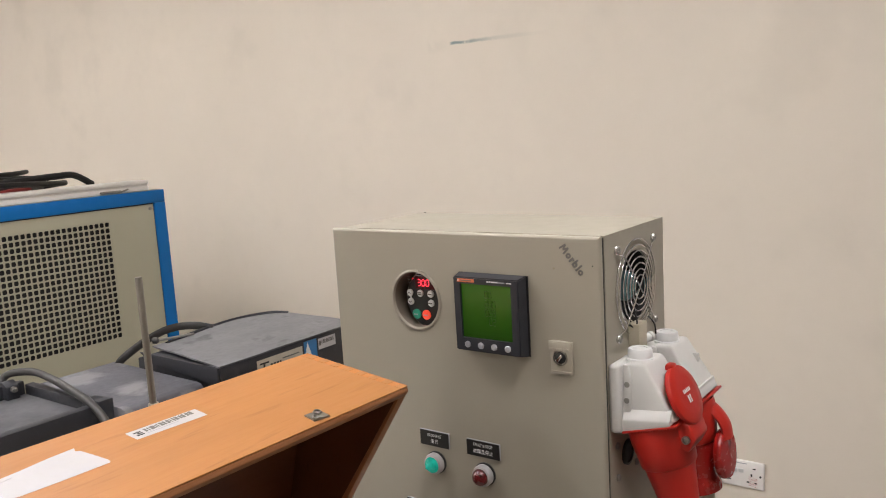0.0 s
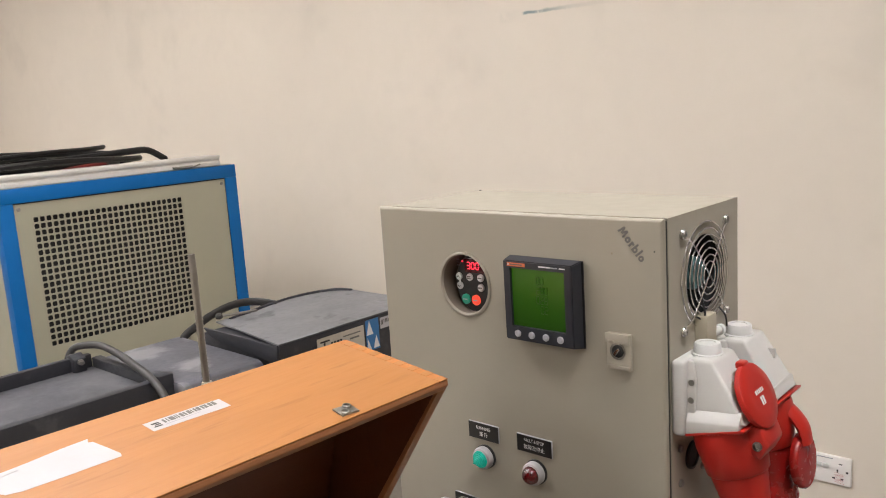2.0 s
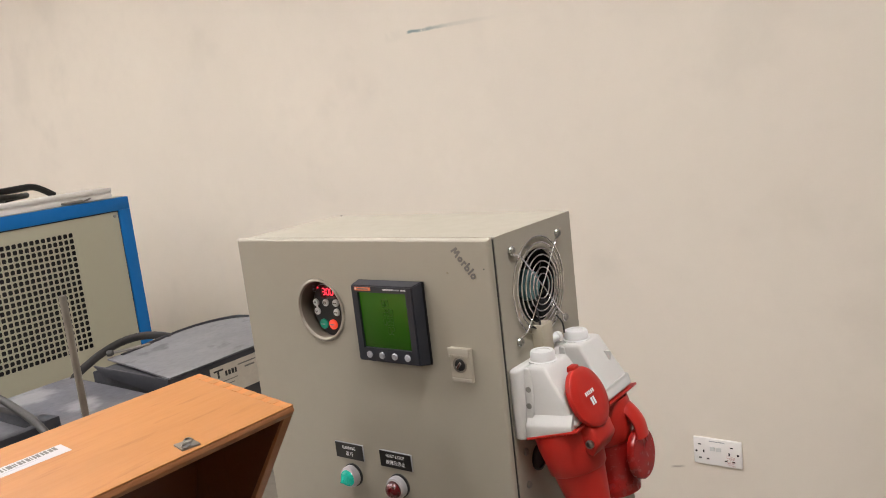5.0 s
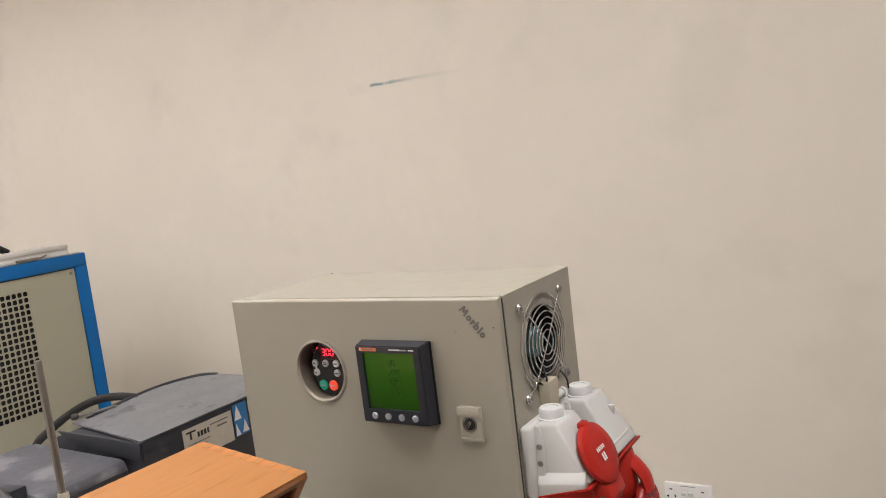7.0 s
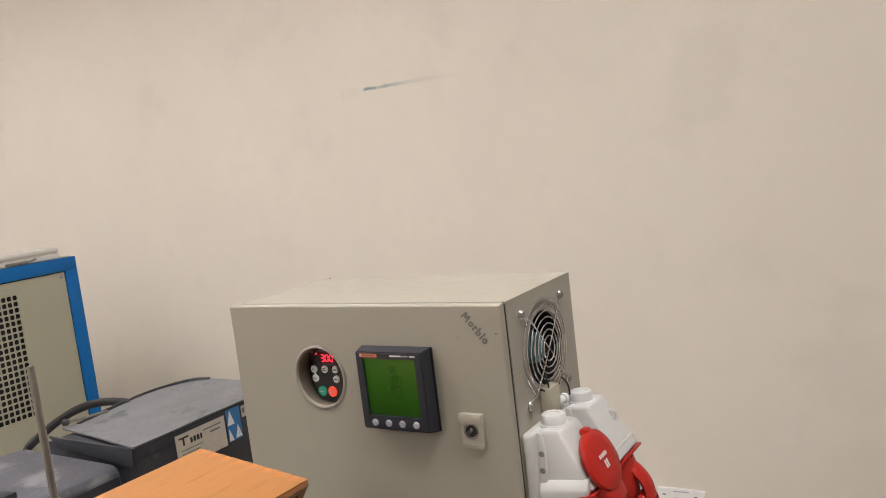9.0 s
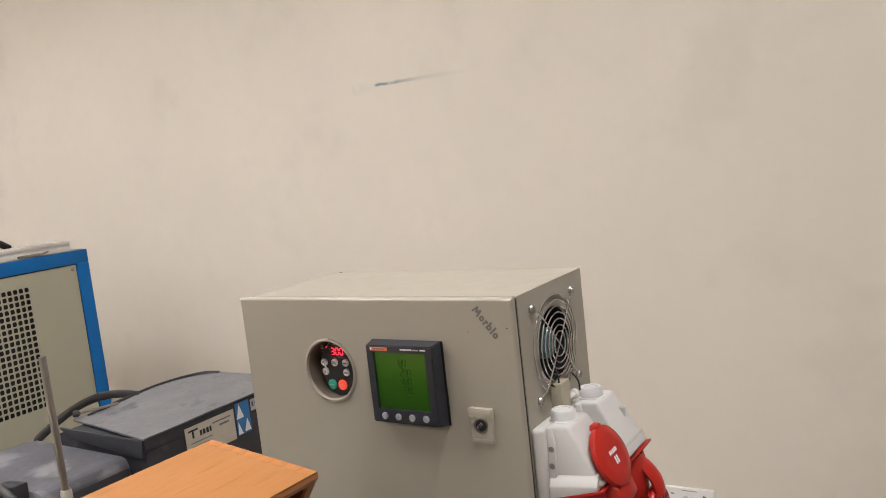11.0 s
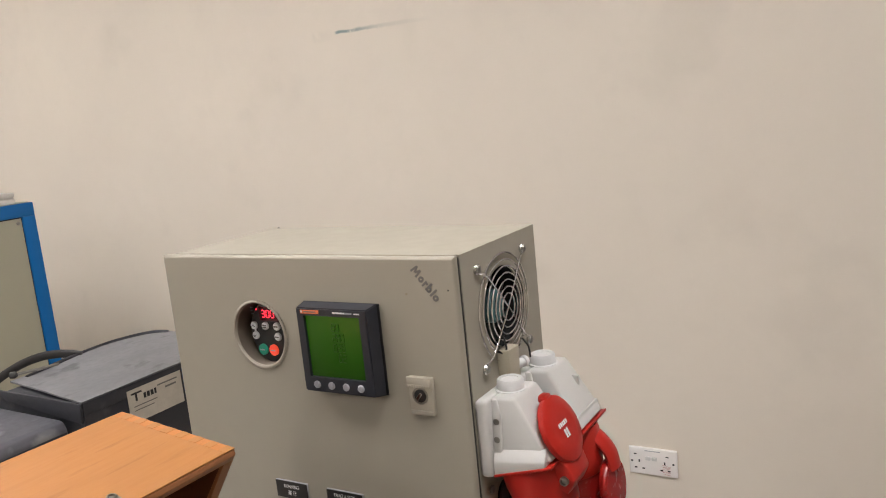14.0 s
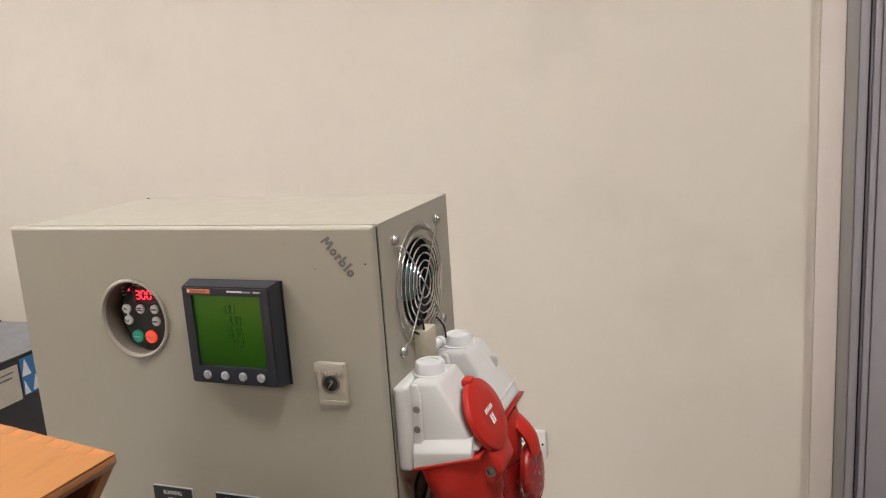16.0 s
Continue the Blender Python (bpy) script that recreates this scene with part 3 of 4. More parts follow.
# key lock
lock = part("key_lock", prism([(-0.0640, 1.1905), (-0.0362, 1.1905), (-0.0362, 1.2295), (-0.0640, 1.2295)], 1, -0.0042, 0.001, 0.0010), M_TRIM, cab, "beige plate with a round key lock")
part("lock_flap", box((-0.0648, -0.0062, 1.2190), (-0.0366, -0.0040, 1.2298), 0.0007), M_TRIM, lock)
for k in range(9):
    part("rib", box((-0.0636 + 0.0029 * k, -0.0066, 1.2193), (-0.0622 + 0.0029 * k, -0.0058, 1.2225), 0.0003, 1), M_TRIM, lock)
part("lock_ring", lathe((-0.0508, -0.0042, 1.2105), (0, -1, 0), [(0.0090, 0), (0.0090, 0.0010), (0.0078, 0.0014), (0.0076, -0.001), (0, -0.001)], 28), M_STEEL, lock)
part("lock_cylinder", lathe((-0.0508, -0.0042, 1.2105), (0, -1, 0), [(0.0072, -0.001), (0.0066, 0.0010), (0.0045, 0.0018), (0, 0.0018)], 24), M_BLACK, lock)
part("lock_bit", prism([(-0.0552, 1.2085), (-0.0528, 1.2055), (-0.0470, 1.2125), (-0.0490, 1.2150)], 1, -0.0072, -0.0052, 0.0005), M_CHROME, lock)
part("ledge", box((-0.0630, -0.0050, 1.1905), (-0.0362, -0.0036, 1.1950), 0.0005), M_GROM, lock)

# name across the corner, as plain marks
name_dir = Vector((0.0265, 0, -0.0335)).normalized()
name_up = Vector((-name_dir.z, 0, name_dir.x))
x = 0.0
start = Vector((-0.0500, -0.0004, 1.3375))
K = 1.24
for w, h, shape in ((0.0085, 0.0074, "m"), (0.0054, 0.0057, "o"), (0.0036, 0.0057, "r"), (0.0054, 0.0057, "b"), (0.0022, 0.0082, "l"), (0.0054, 0.0057, "o")):
    th = 0.0011
    bm = bmesh.new()

    def at(u, v):
        return start + name_dir * (x + u * K) + name_up * v * K
    strokes = []
    if shape in "ob":
        strokes.append(([at(w / 2 + (w / 2 - th) * math.cos(t), h / 2 + (h / 2 - th) * math.sin(t)) for t in (2 * math.pi * i / 18 for i in range(18))], True))
    if shape == "b":
        strokes.append(([at(th, 0.0004), at(th, 0.0082)], False))
    if shape in "lr":
        strokes.append(([at(th, 0.0002), at(th, h)], False))
    if shape == "r":
        strokes.append(([at(th, h - 0.0015), at(w * 0.5, h - th), at(w, h - th)], False))
    if shape == "m":
        corners = [at(th, 0.0002), at(w * 0.25, h), at(w * 0.5, h * 0.3), at(w * 0.75, h), at(w - th, 0.0002)]
        strokes += [([p, q], False) for p, q in zip(corners, corners[1:])]
    for pts, closed in strokes:
        add_tube(bm, pts, 0.0003, 6, closed, 4.2, up=(0, 1, 0))
    part("printed_mark", bm, M_INK, cab)
    x += w * K + 0.0007

# engraved plates and lamps
def name_plate(x0, x1, z0, z1, lines):
    p = part("name_plate", box((x0, -0.0016, z0), (x1, 0.0005, z1), 0.0003, 1), M_PRINTG, cab, "black engraved plate with white letters")
    part("plate_face", box((x0 + 0.0004, -0.0022, z0 + 0.0002), (x1 - 0.0006, -0.0014, z1 - 0.0006)), M_PLATE, p, smooth=False)
    for body, size, z, sq in lines:
        text_part("lettering", body, size * 0.9, M_PRINTW, p, ((x0 + x1) / 2, -0.0023, z), (1, 0, 0), (0, 0, 1), squeeze=sq, lift=0.0001)


name_plate(-0.2645, -0.2180, 1.0675, 1.0885, (("RUNNING", 0.0066, 1.0820, 0.80), ("\u904b \u884c", 0.0068, 1.0740, 0.9)))
name_plate(-0.1905, -0.1410, 1.0675, 1.0885, (("FAULT & STOP", 0.0064, 1.0825, 0.76), ("\u6545\u969c\u53ca\u505c\u6b62", 0.0070, 1.0740, 0.95)))
name_plate(-0.2945, -0.2480, 0.9655, 0.9865, (("START", 0.0064, 0.9805, 0.8), ("\u8d77 \u52d5", 0.0068, 0.9725, 0.9)))
name_plate(-0.2205, -0.1710, 0.9655, 0.9865, (("EMERGENCY STOP", 0.0056, 0.9805, 0.7), ("\u7dca\u6025\u505c\u6b62", 0.0068, 0.9725, 0.9)))


def indicator(x, z, lens, label, cone):
    ob = part("indicator_lamp", lathe((x, 0, z), (0, -1, 0), [(0.0150, -0.001), (0.0150, 0.0022), (0.0140, 0.003), (0, 0.003)], 32), M_BLACK, cab, label)
    part("lamp_bezel", lathe((x, 0, z), (0, -1, 0), [(0.0138, 0.002), (0.0138, 0.008), (0.0128, 0.011), (0.0108, 0.012), (0.0104, 0.010)], 32), M_GREYPL, ob, "dull silver ring")
    prof = [(0.0108, 0.009), (0.0108, 0.012)]
    if cone:
        r, d = 0.0106, 0.012
        for k in range(7):
            prof += [(r, d + 0.0003), (r - 0.0003, d + 0.0012), (r - 0.0013, d + 0.0014)]
            r -= 0.00145
            d += 0.00170
        prof += [(0.0008, d + 0.0012), (0, d + 0.0014)]
    else:
        prof += [(0.0106 * math.cos(radians(a)), 0.012 + 0.0102 * math.sin(radians(a))) for a in range(10, 90, 10)] + [(0, 0.0222)]
    part("lens", lathe((x, 0, z), (0, -1, 0), prof, 32), lens, ob)


indicator(-0.2405, 1.0460, M_GLENS, "lit green ribbed indicator lamp", True)
indicator(-0.1650, 1.0455, M_RLENS, "unlit dark red indicator lamp", False)
part("door_knob", lathe((-0.344, 0, 0.944), (0, -1, 0), [(0.0075, -0.001), (0.0075, 0.004), (0.004, 0.006), (0.004, 0.012), (0.0062, 0.016), (0.005, 0.021), (0, 0.022)], 20), M_CHROME, cab, "small chrome knob")

# fan and its wire guard
guard = part("fan_guard", bmesh.new(), M_CHROME, cab, "chrome wire fan guard on four screws")
for k in range(7):
    r = 0.0568 - 0.0071 * k
    x = 0.0018 + 0.0010 * k if k < 5 else 0.0062
    pts = [(x, FY + r * math.cos(t), FZ + r * math.sin(t)) for t in (2 * math.pi * i / 48 for i in range(48))]
    part("ring", tube(pts, 0.0009, 6, closed=True), M_CHROME, guard)
for sy, sz in ((-1, 1), (1, 1), (1, -1), (-1, -1)):
    ey, ez = FY + sy * 0.0525, FZ + sz * 0.0512
    legs = [(0.0025, ey, ez), (0.0026, ey - sy * 0.004, ez - sz * 0.005), (0.0045, FY + sy * 0.038, FZ + sz * 0.041), (0.0058, FY + sy * 0.012, FZ + sz * 0.013), (0.0060, FY, FZ)]
    part("spoke", tube(smooth_path(legs, 5), 0.0010, 7), M_CHROME, guard)
    eye = [(0.0022, ey + 0.0042 * math.cos(t), ez + 0.0042 * math.sin(t)) for t in (2 * math.pi * i / 16 for i in range(16))]
    part("eyelet", tube(eye, 0.0012, 6, closed=True), M_CHROME, guard)
    s = lathe((0, ey, ez), (1, 0, 0), [(0.0046, -0.001), (0.0046, 0.003), (0.0036, 0.005), (0.0012, 0.0054), (0.0010, 0.0042), (0, 0.0042)], 18)
    part("screw", s, M_SCREW, guard, "zinc cross-head screw")
fan = part("fan", lathe((-0.030, FY, FZ), (1, 0, 0), [(0.0422, 0.0), (0.0427, 0.0265), (0.0450, 0.0265), (0.0450, -0.012), (0, -0.012)], 40), M_DARK, cab, "black axial fan behind the guard")
part("hub", lathe((-0.028, FY, FZ), (1, 0, 0), [(0.018, -0.006), (0.018, 0.018), (0.016, 0.021), (0, 0.021)], 28), M_BLADE, fan)
for k in range(7):
    t0 = 2 * math.pi * k / 7
    bm = bmesh.new()
    rows = []
    for r in (0.0178, 0.030, 0.0408):
        row = []
        for i in range(4):
            t = t0 + (i / 3 - 0.5) * 0.62 + (r - 0.018) * 9
            row.append(bm.verts.new((-0.026 + 0.012 * (i / 3), FY + r * math.cos(t), FZ + r * math.sin(t))))
        rows.append(row)
    for a, b in zip(rows, rows[1:]):
        for i in range(3):
            bm.faces.new((a[i], a[i + 1], b[i + 1], b[i]))
    bmesh.ops.solidify(bm, geom=list(bm.faces), thickness=0.0012)
    part("blade", bm, M_BLADEDK, fan)
# terminal block with its lead
block = part("terminal_block", box((0.0, 0.068, 1.190), (0.014, 0.0925, 1.2385), 0.0015), M_BEIGE, cab, "beige terminal block")
part("gland", lathe((0.009, 0.0930, 1.2155), (0.25, 1, 0), [(0.006, -0.002), (0.006, 0.004), (0.0045, 0.005), (0.0045, 0.010), (0.006, 0.011), (0.006, 0.015), (0, 0.0155)], 16), M_CAPW, block)
part("lead", tube(smooth_path([(0.002, 0.078, 1.2640), (0.007, 0.074, 1.250), (0.010, 0.072, 1.240), (0.008, 0.070, 1.2345), (0.003, 0.066, 1.238)], 6), 0.0011, 6), M_BLACK, block)
part("lead", tube(smooth_path([(0.004, 0.121, 1.236), (0.012, 0.119, 1.228), (0.014, 0.118, 1.216)], 6), 0.0010, 6), M_BLACK, block)

# red three-phase sockets on the side
def side_socket(dy, ax):
    prof = [(0.014, 1.1300), (0.014, 1.2055), (0.039, 1.2065), (0.0675, 1.1600), (0.0755, 1.1470)]
    y0, y1 = 0.0125 + dy, 0.0860 + dy
    ym = (y0 + y1) / 2

    def narrowed(bm):
        for v in bm.verts:
            v.co.y = ym + (v.co.y - ym) * (1 - 0.16 * max(0.0, v.co.z - 1.15) / 0.0565)
        return bm
    body = part("wall_socket_body", narrowed(prism(prof, 1, y0 + 0.0055, y1 - 0.0055, 0.0038, 3)), M_WHITE, cab, "white angled surface-mounted socket housing")
    bm = prism([(y0, 1.1275), (y0, 1.1420), (y0 + 0.0020, 1.1462), (y0 + 0.0066, 1.1530), (y1 - 0.0066, 1.1530), (y1 - 0.0020, 1.1462), (y1, 1.1420), (y1, 1.1275)], 0, 0.0145, 0.0700, 0.0014)
    for v in bm.verts:
        v.co.z += (v.co.x - 0.0145) * (0.27 if v.co.z < 1.140 else 0.12)
    part("housing_skirt", bm, M_WHITE, body)
    column = [(0.0130, 1.1290), (0.0235, 1.1315), (0.0235, 1.1880), (0.0200, 1.2040), (0.0130, 1.2045)]
    part("housing_column", narrowed(prism(column, 1, y0 + 0.0034, y1 - 0.0034, 0.0020, 3)), M_WHITE, body)
    part("back_plate", box((0.0, y0 - 0.002, 1.1248), (0.0140, y1 + 0.002, 1.2050), 0.0045, 3), M_WHITE, body)
    part("top_cap", lathe((0.0225, (y0 + y1) / 2, 1.2045), (0, 0, 1), [(0.0135, -0.002), (0.0158, 0.0), (0.0158, 0.0022), (0.0140, 0.0028), (0.0136, 0.0110), (0.0122, 0.0128), (0.0085, 0.0128), (0.0080, 0.0118), (0, 0.0118)], 32), M_CAPW, body, "translucent white blanking cap")
    for z in (1.1820, 1.1640):
        part("screw_recess", lathe((0.0190, y0 + 0.0032 + 0.095 * (z - 1.15), z), (0, -1, 0), [(0.0033, 0), (0.0033, 0.0004), (0.0018, 0.0006), (0, 0.0002)], 14), M_SCREW, body)
    part("front_catch", box((0.0480, y1 - 0.024, 1.1790), (0.0570, y1 - 0.020, 1.1900), 0.001), M_WHITE, body)
    flange = prism([(0.0145, 1.1289), (0.0768, 1.1458), (0.0768, 1.1428), (0.0145, 1.1259)], 1, y0 - 0.0006, y1 + 0.0006, 0.0008)
    part("red_flange", flange, M_RED, body, "red plastic flange")
    o = Vector((0.0430, (y0 + y1) / 2, 1.1310))
    part("collar", lathe(o, ax, [(0.0350, -0.004), (0.0360, 0.004), (0.0358, 0.016), (0.0335, 0.030), (0.0318, 0.0445), (0.0300, 0.0465), (0.028, 0.030)], 40), M_RED, body, "red plastic socket collar")
    return body, o


def lid_disc(centre, normal, r, th):
    return lathe(centre, normal, [(0, 0), (r * 0.97, 0), (r, th * 0.35), (r * 0.985, th * 0.8), (r * 0.93, th), (r * 0.6, th * 1.12), (0, th * 1.18)], 44)


AX1, AX2 = Vector((0.26, 0, -1)).normalized(), Vector((0.17, 0, -1)).normalized()
s1, o1 = side_socket(0.0, AX1)
LN = Vector((0.90, -0.02, 0.42)).normalized()
c1 = Vector((0.0695, 0.050, 1.1680))
lid1 = part("flip_lid", lid_disc(c1, LN, 0.0335, 0.0075), M_RED, s1, "red hinged lid folded up")
part("lid_tab", box((0.0530, 0.043, 1.1955), (0.0625, 0.057, 1.2030), 0.0025), M_RED, lid1)
side = LN.cross(Vector((0, 1, 0))).normalized()
down = -side if side.z > 0 else side
for k, (w, h, o, m) in enumerate(((0.020, 0.0042, -0.004, M_PRINTW), (0.0095, 0.0085, 0.0055, M_PRINTW))):
    bm = bmesh.new()
    for j in range(5 if k == 0 else 2):
        ww = w / (5 if k == 0 else 2)
        cc = c1 + LN * 0.0093 + down * o + Vector((0, 1, 0)) * (-w / 2 + ww * (j + 0.5) - 0.002)
        q = [cc + Vector((0, 1, 0)) * (a * ww * 0.38) + down * (b * h * 0.5) for a, b in ((-1, -1), (1, -1), (1, 1), (-1, 1))]
        bm.faces.new([bm.verts.new(p) for p in q])
    part("print_bar", bm, m, lid1, smooth=False, weld=False)
part("hinge_arm", prism([(0.070, 1.148), (0.086, 1.142), (0.092, 1.126), (0.084, 1.110), (0.070, 1.116)], 1, 0.029, 0.072, 0.003), M_RED, s1)
part("hinge_pin", lathe((0.0820, 0.0285, 1.1255), (0, -1, 0), [(0.0046, -0.002), (0.0046, 0.0025), (0.0030, 0.003), (0.0026, 0.0005), (0, 0.0005)], 18), M_STEEL, s1)

s2, o2 = side_socket(0.081, AX2)
arm = tube(smooth_path([(0.058, 0.134, 1.136), (0.076, 0.134, 1.128), (0.090, 0.134, 1.112), (0.0945, 0.134, 1.094)], 6), 0.0125, 10, flat=0.45, up=(0, 1, 0))
part("hinge_arm", arm, M_RED, s2)
lid2 = part("flip_lid", lid_disc((0.0870, 0.134, 1.0730), (0.985, 0.0, 0.12), 0.0300, 0.0085), M_REDD, s2, "glossy red hinged lid hanging down")
part("hinge_pin", lathe((0.074, 0.1215, 1.119), (0, -1, 0), [(0.0042, -0.002), (0.0042, 0.0025), (0, 0.003)], 16), M_BLACK, s2)

part("cable_hole", lathe((0, 0.0575, 1.0860), (1, 0, 0), [(0.0155, 0), (0.0155, 0.0025), (0.0125, 0.0030), (0.0120, 0.0008), (0, 0.0008)], 28), M_BLACK, cab, "black rubber cable bush")
for y, z in ((0.030, 1.103), (0.030, 1.064), (0.083, 1.064)):
    part("screw", lathe((0, y, z), (1, 0, 0), [(0.0042, -0.001), (0.0042, 0.002), (0.003, 0.0032), (0, 0.0034)], 16), M_SCREW, cab)


def red_plug(o, ax, dark, label):
    ob = thing("industrial_plug", tuple(o + ax * 0.1), label, "plug", "industrial plugs")
    m = M_REDD if dark else M_RED
    part("shell", lathe(o, ax, [(0.0265, 0.030), (0.0290, 0.044), (0.0285, 0.054), (0.0255, 0.068), (0.0225, 0.084), (0.0225, 0.092), (0.0265, 0.0985), (0.0272, 0.103), (0.0265, 0.108), (0.0200, 0.111), (0, 0.111)] if dark else
               [(0.0265, 0.030), (0.0300, 0.044), (0.0285, 0.050), (0.0215, 0.095), (0.0208, 0.108), (0.0245, 0.114), (0.0250, 0.118), (0.0200, 0.121), (0, 0.121)], 40), m, ob)
    if dark:
        for k in range(18):
            t = 2 * math.pi * k / 18
            u, w = ax.orthogonal().normalized(), None
            w = ax.cross(u)
            q = o + ax * 0.0955 + (u * math.cos(t) + w * math.sin(t)) * 0.0250
            part("grip_dot", lathe(q, (u * math.cos(t) + w * math.sin(t)) - ax * 0.4, [(0.0016, -0.001), (0.0014, 0.0008), (0, 0.0011)], 8), M_RED, ob)
    part("cable_grip", lathe(o, ax, [(0.0160, 0.108 if dark else 0.118), (0.0155, 0.135), (0.0140, 0.150), (0.0120, 0.152), (0, 0.153)], 28), M_BEIGE, ob, "grey-beige cable grip nut")
    e = o + ax * 0.145
    part("cable", tube(smooth_path([e, e + Vector((0.004, 0, -0.06)), e + Vector((0.0, 0.02, -0.3)), e + Vector((0.0, 0.05, -0.6)), Vector((e.x + 0.02, e.y + 0.12, 0.012)), Vector((e.x + 0.02, e.y + 0.5, 0.012))], 8), 0.010, 10), M_CABLE, ob, "black rubber cable")


red_plug(o1, AX1, False, "red three-phase plug in the cabinet side socket")
red_plug(o2, AX2, True, "dark red three-phase plug in the cabinet side socket")


# ---- wall socket ----
SX, SZ, SW, SH = -0.414, 0.3205, 0.147, 0.086
sock = thing("wall_socket", (SX + SW / 2, Y1, SZ + SH / 2), "white double switched wall socket with faded red scribble", "wall socket")
part("face_plate", prism([(SX, SZ), (SX + SW, SZ), (SX + SW, SZ + SH), (SX, SZ + SH)], 1, Y1 - 0.010, Y1 + 0.001, 0.0035, 3), M_SOCK, sock)


def sock_at(u, v):
    return SX + SW * u, SZ + SH * (1 - v)


for u, v, w, h in ((0.215, 0.50, 0.0045, 0.009), (0.14, 0.76, 0.008, 0.0045), (0.30, 0.77, 0.008, 0.0045), (0.135, 0.25, 0.009, 0.0035),
                   (0.745, 0.50, 0.0045, 0.009), (0.675, 0.77, 0.008, 0.0045), (0.83, 0.77, 0.008, 0.0045), (0.80, 0.25, 0.009, 0.0035)):
    x, z = sock_at(u, v)
    part("slot", box((x - w / 2, Y1 - 0.0104, z - h / 2), (x + w / 2, Y1 - 0.0085, z + h / 2)), M_BLACK, sock, smooth=False)
for u, v in ((0.062, 0.52), (0.925, 0.50)):
    x, z = sock_at(u, v)
    part("screw", lathe((x, Y1 - 0.0098, z), (0, -1, 0), [(0.0036, 0), (0.0034, 0.0008), (0, 0.0009)], 14), M_BLACK, sock)
for u in (0.405, 0.535):
    x, z = sock_at(u, 0.37)
    part("rocker_switch", box((x - 0.0075, Y1 - 0.0145, z - 0.006), (x + 0.0075, Y1 - 0.009, z + 0.006), 0.0018), M_CAPW, sock)
bm = bmesh.new()
zig = []
for k in range(14):
    u, v = 0.69 + 0.17 * (k % 2) + 0.01 * math.sin(k * 2.1), 0.56 + 0.028 * k + 0.02 * math.sin(k)
    x, z = sock_at(u, min(v, 0.95))
    zig.append((x, Y1 - 0.0101, z))
add_tube(bm, zig, 0.0006, 4)
part("scribble", bm, M_PINK, sock, "faded red ink scribble")
part("print_bar", box((SX + 0.05, Y1 - 0.0104, SZ + SH - 0.0095), (SX + 0.097, Y1 - 0.0098, SZ + SH - 0.007)), M_PRINTG, sock)

# ---- orange wooden case ----
WX = -0.28
wood = thing("wooden_case", (WX, -0.45, 0.75), "orange-brown wooden case with a slanted open front", "wooden case")


def top_z(x):
    return 1.2128 - 0.125 * (x + 0.145)


TH, YE, YF, XR, XL = 0.011, -0.166, -0.86, -0.144, -0.290


def slab(poly, y0, y1, name, m, bevel=0.0006, label="", skew=0.0):
    bm = prism(poly, 1, y0, y1, bevel, 1)
    for v in bm.verts:
        v.co.x += skew * (v.co.y - YE)
    return part(name, bm, m, wood, label)


SK = 0.035
n_fing = 16
slab([(XL, top_z(XL) - TH), (XR - 0.006, top_z(XR - 0.006) - TH), (XR, top_z(XR)), (XL, top_z(XL))], YF, YE - TH, "top_board", M_WOOD, skew=SK)
for k in range(n_fing):
    a, b = XL + (XR - XL) * k / n_fing, XL + (XR - XL) * (k + 1) / n_fing
    lift = 0.0 if k % 2 else -0.0003
    low = b - 0.006 if k == n_fing - 1 else b
    slab([(a, top_z(a) - TH), (low, top_z(low) - TH), (b, top_z(b) + lift), (a, top_z(a) + lift)], YE - TH, YE, "joint_finger", M_WOOD if k % 2 else M_ENDGRAIN, 0.0002, skew=SK)
# Inner boards use the brown that already holds their shade.
CX, CZ = -0.283, 1.012
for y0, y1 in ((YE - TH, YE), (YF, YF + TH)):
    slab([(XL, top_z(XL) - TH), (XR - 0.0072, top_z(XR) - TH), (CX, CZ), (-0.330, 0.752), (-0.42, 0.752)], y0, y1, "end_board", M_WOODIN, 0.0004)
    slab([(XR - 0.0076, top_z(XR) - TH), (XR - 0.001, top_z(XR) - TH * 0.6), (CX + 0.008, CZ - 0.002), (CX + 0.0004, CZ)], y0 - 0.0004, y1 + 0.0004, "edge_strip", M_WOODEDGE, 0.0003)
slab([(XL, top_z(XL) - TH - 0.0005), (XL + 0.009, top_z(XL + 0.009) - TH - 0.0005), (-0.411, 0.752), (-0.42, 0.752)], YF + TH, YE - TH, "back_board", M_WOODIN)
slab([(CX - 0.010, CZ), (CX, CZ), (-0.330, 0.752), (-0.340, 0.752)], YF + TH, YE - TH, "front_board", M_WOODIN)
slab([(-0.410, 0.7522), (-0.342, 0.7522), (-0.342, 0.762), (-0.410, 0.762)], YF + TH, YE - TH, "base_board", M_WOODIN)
slab([(XR - 0.0066, top_z(XR) - TH), (XR + 0.0004, top_z(XR) - 0.001), (XR + 0.0010, top_z(XR) - TH * 0.55), (XR - 0.004, top_z(XR) - TH - 0.001)], YF, YE - 0.001, "lipping", M_WOODEDGE, 0.0004, skew=SK)


def on_top(poly, th, name, m, label="", parent=None, lift=0.00012):
    """A flat piece of that outline lying on the sloping top."""
    bm = bmesh.new()
    lo = [bm.verts.new((x, y, top_z(x - SK * (y - YE)) + lift)) for x, y in poly]
    hi = [bm.verts.new((x, y, top_z(x - SK * (y - YE)) + lift + th)) for x, y in poly]
    n = len(poly)
    bm.faces.new(lo[::-1])
    bm.faces.new(hi)
    for k in range(n):
        bm.faces.new((lo[k], lo[(k + 1) % n], hi[(k + 1) % n], hi[k]))
    return part(name, bm, m, parent or wood, label, smooth=False)


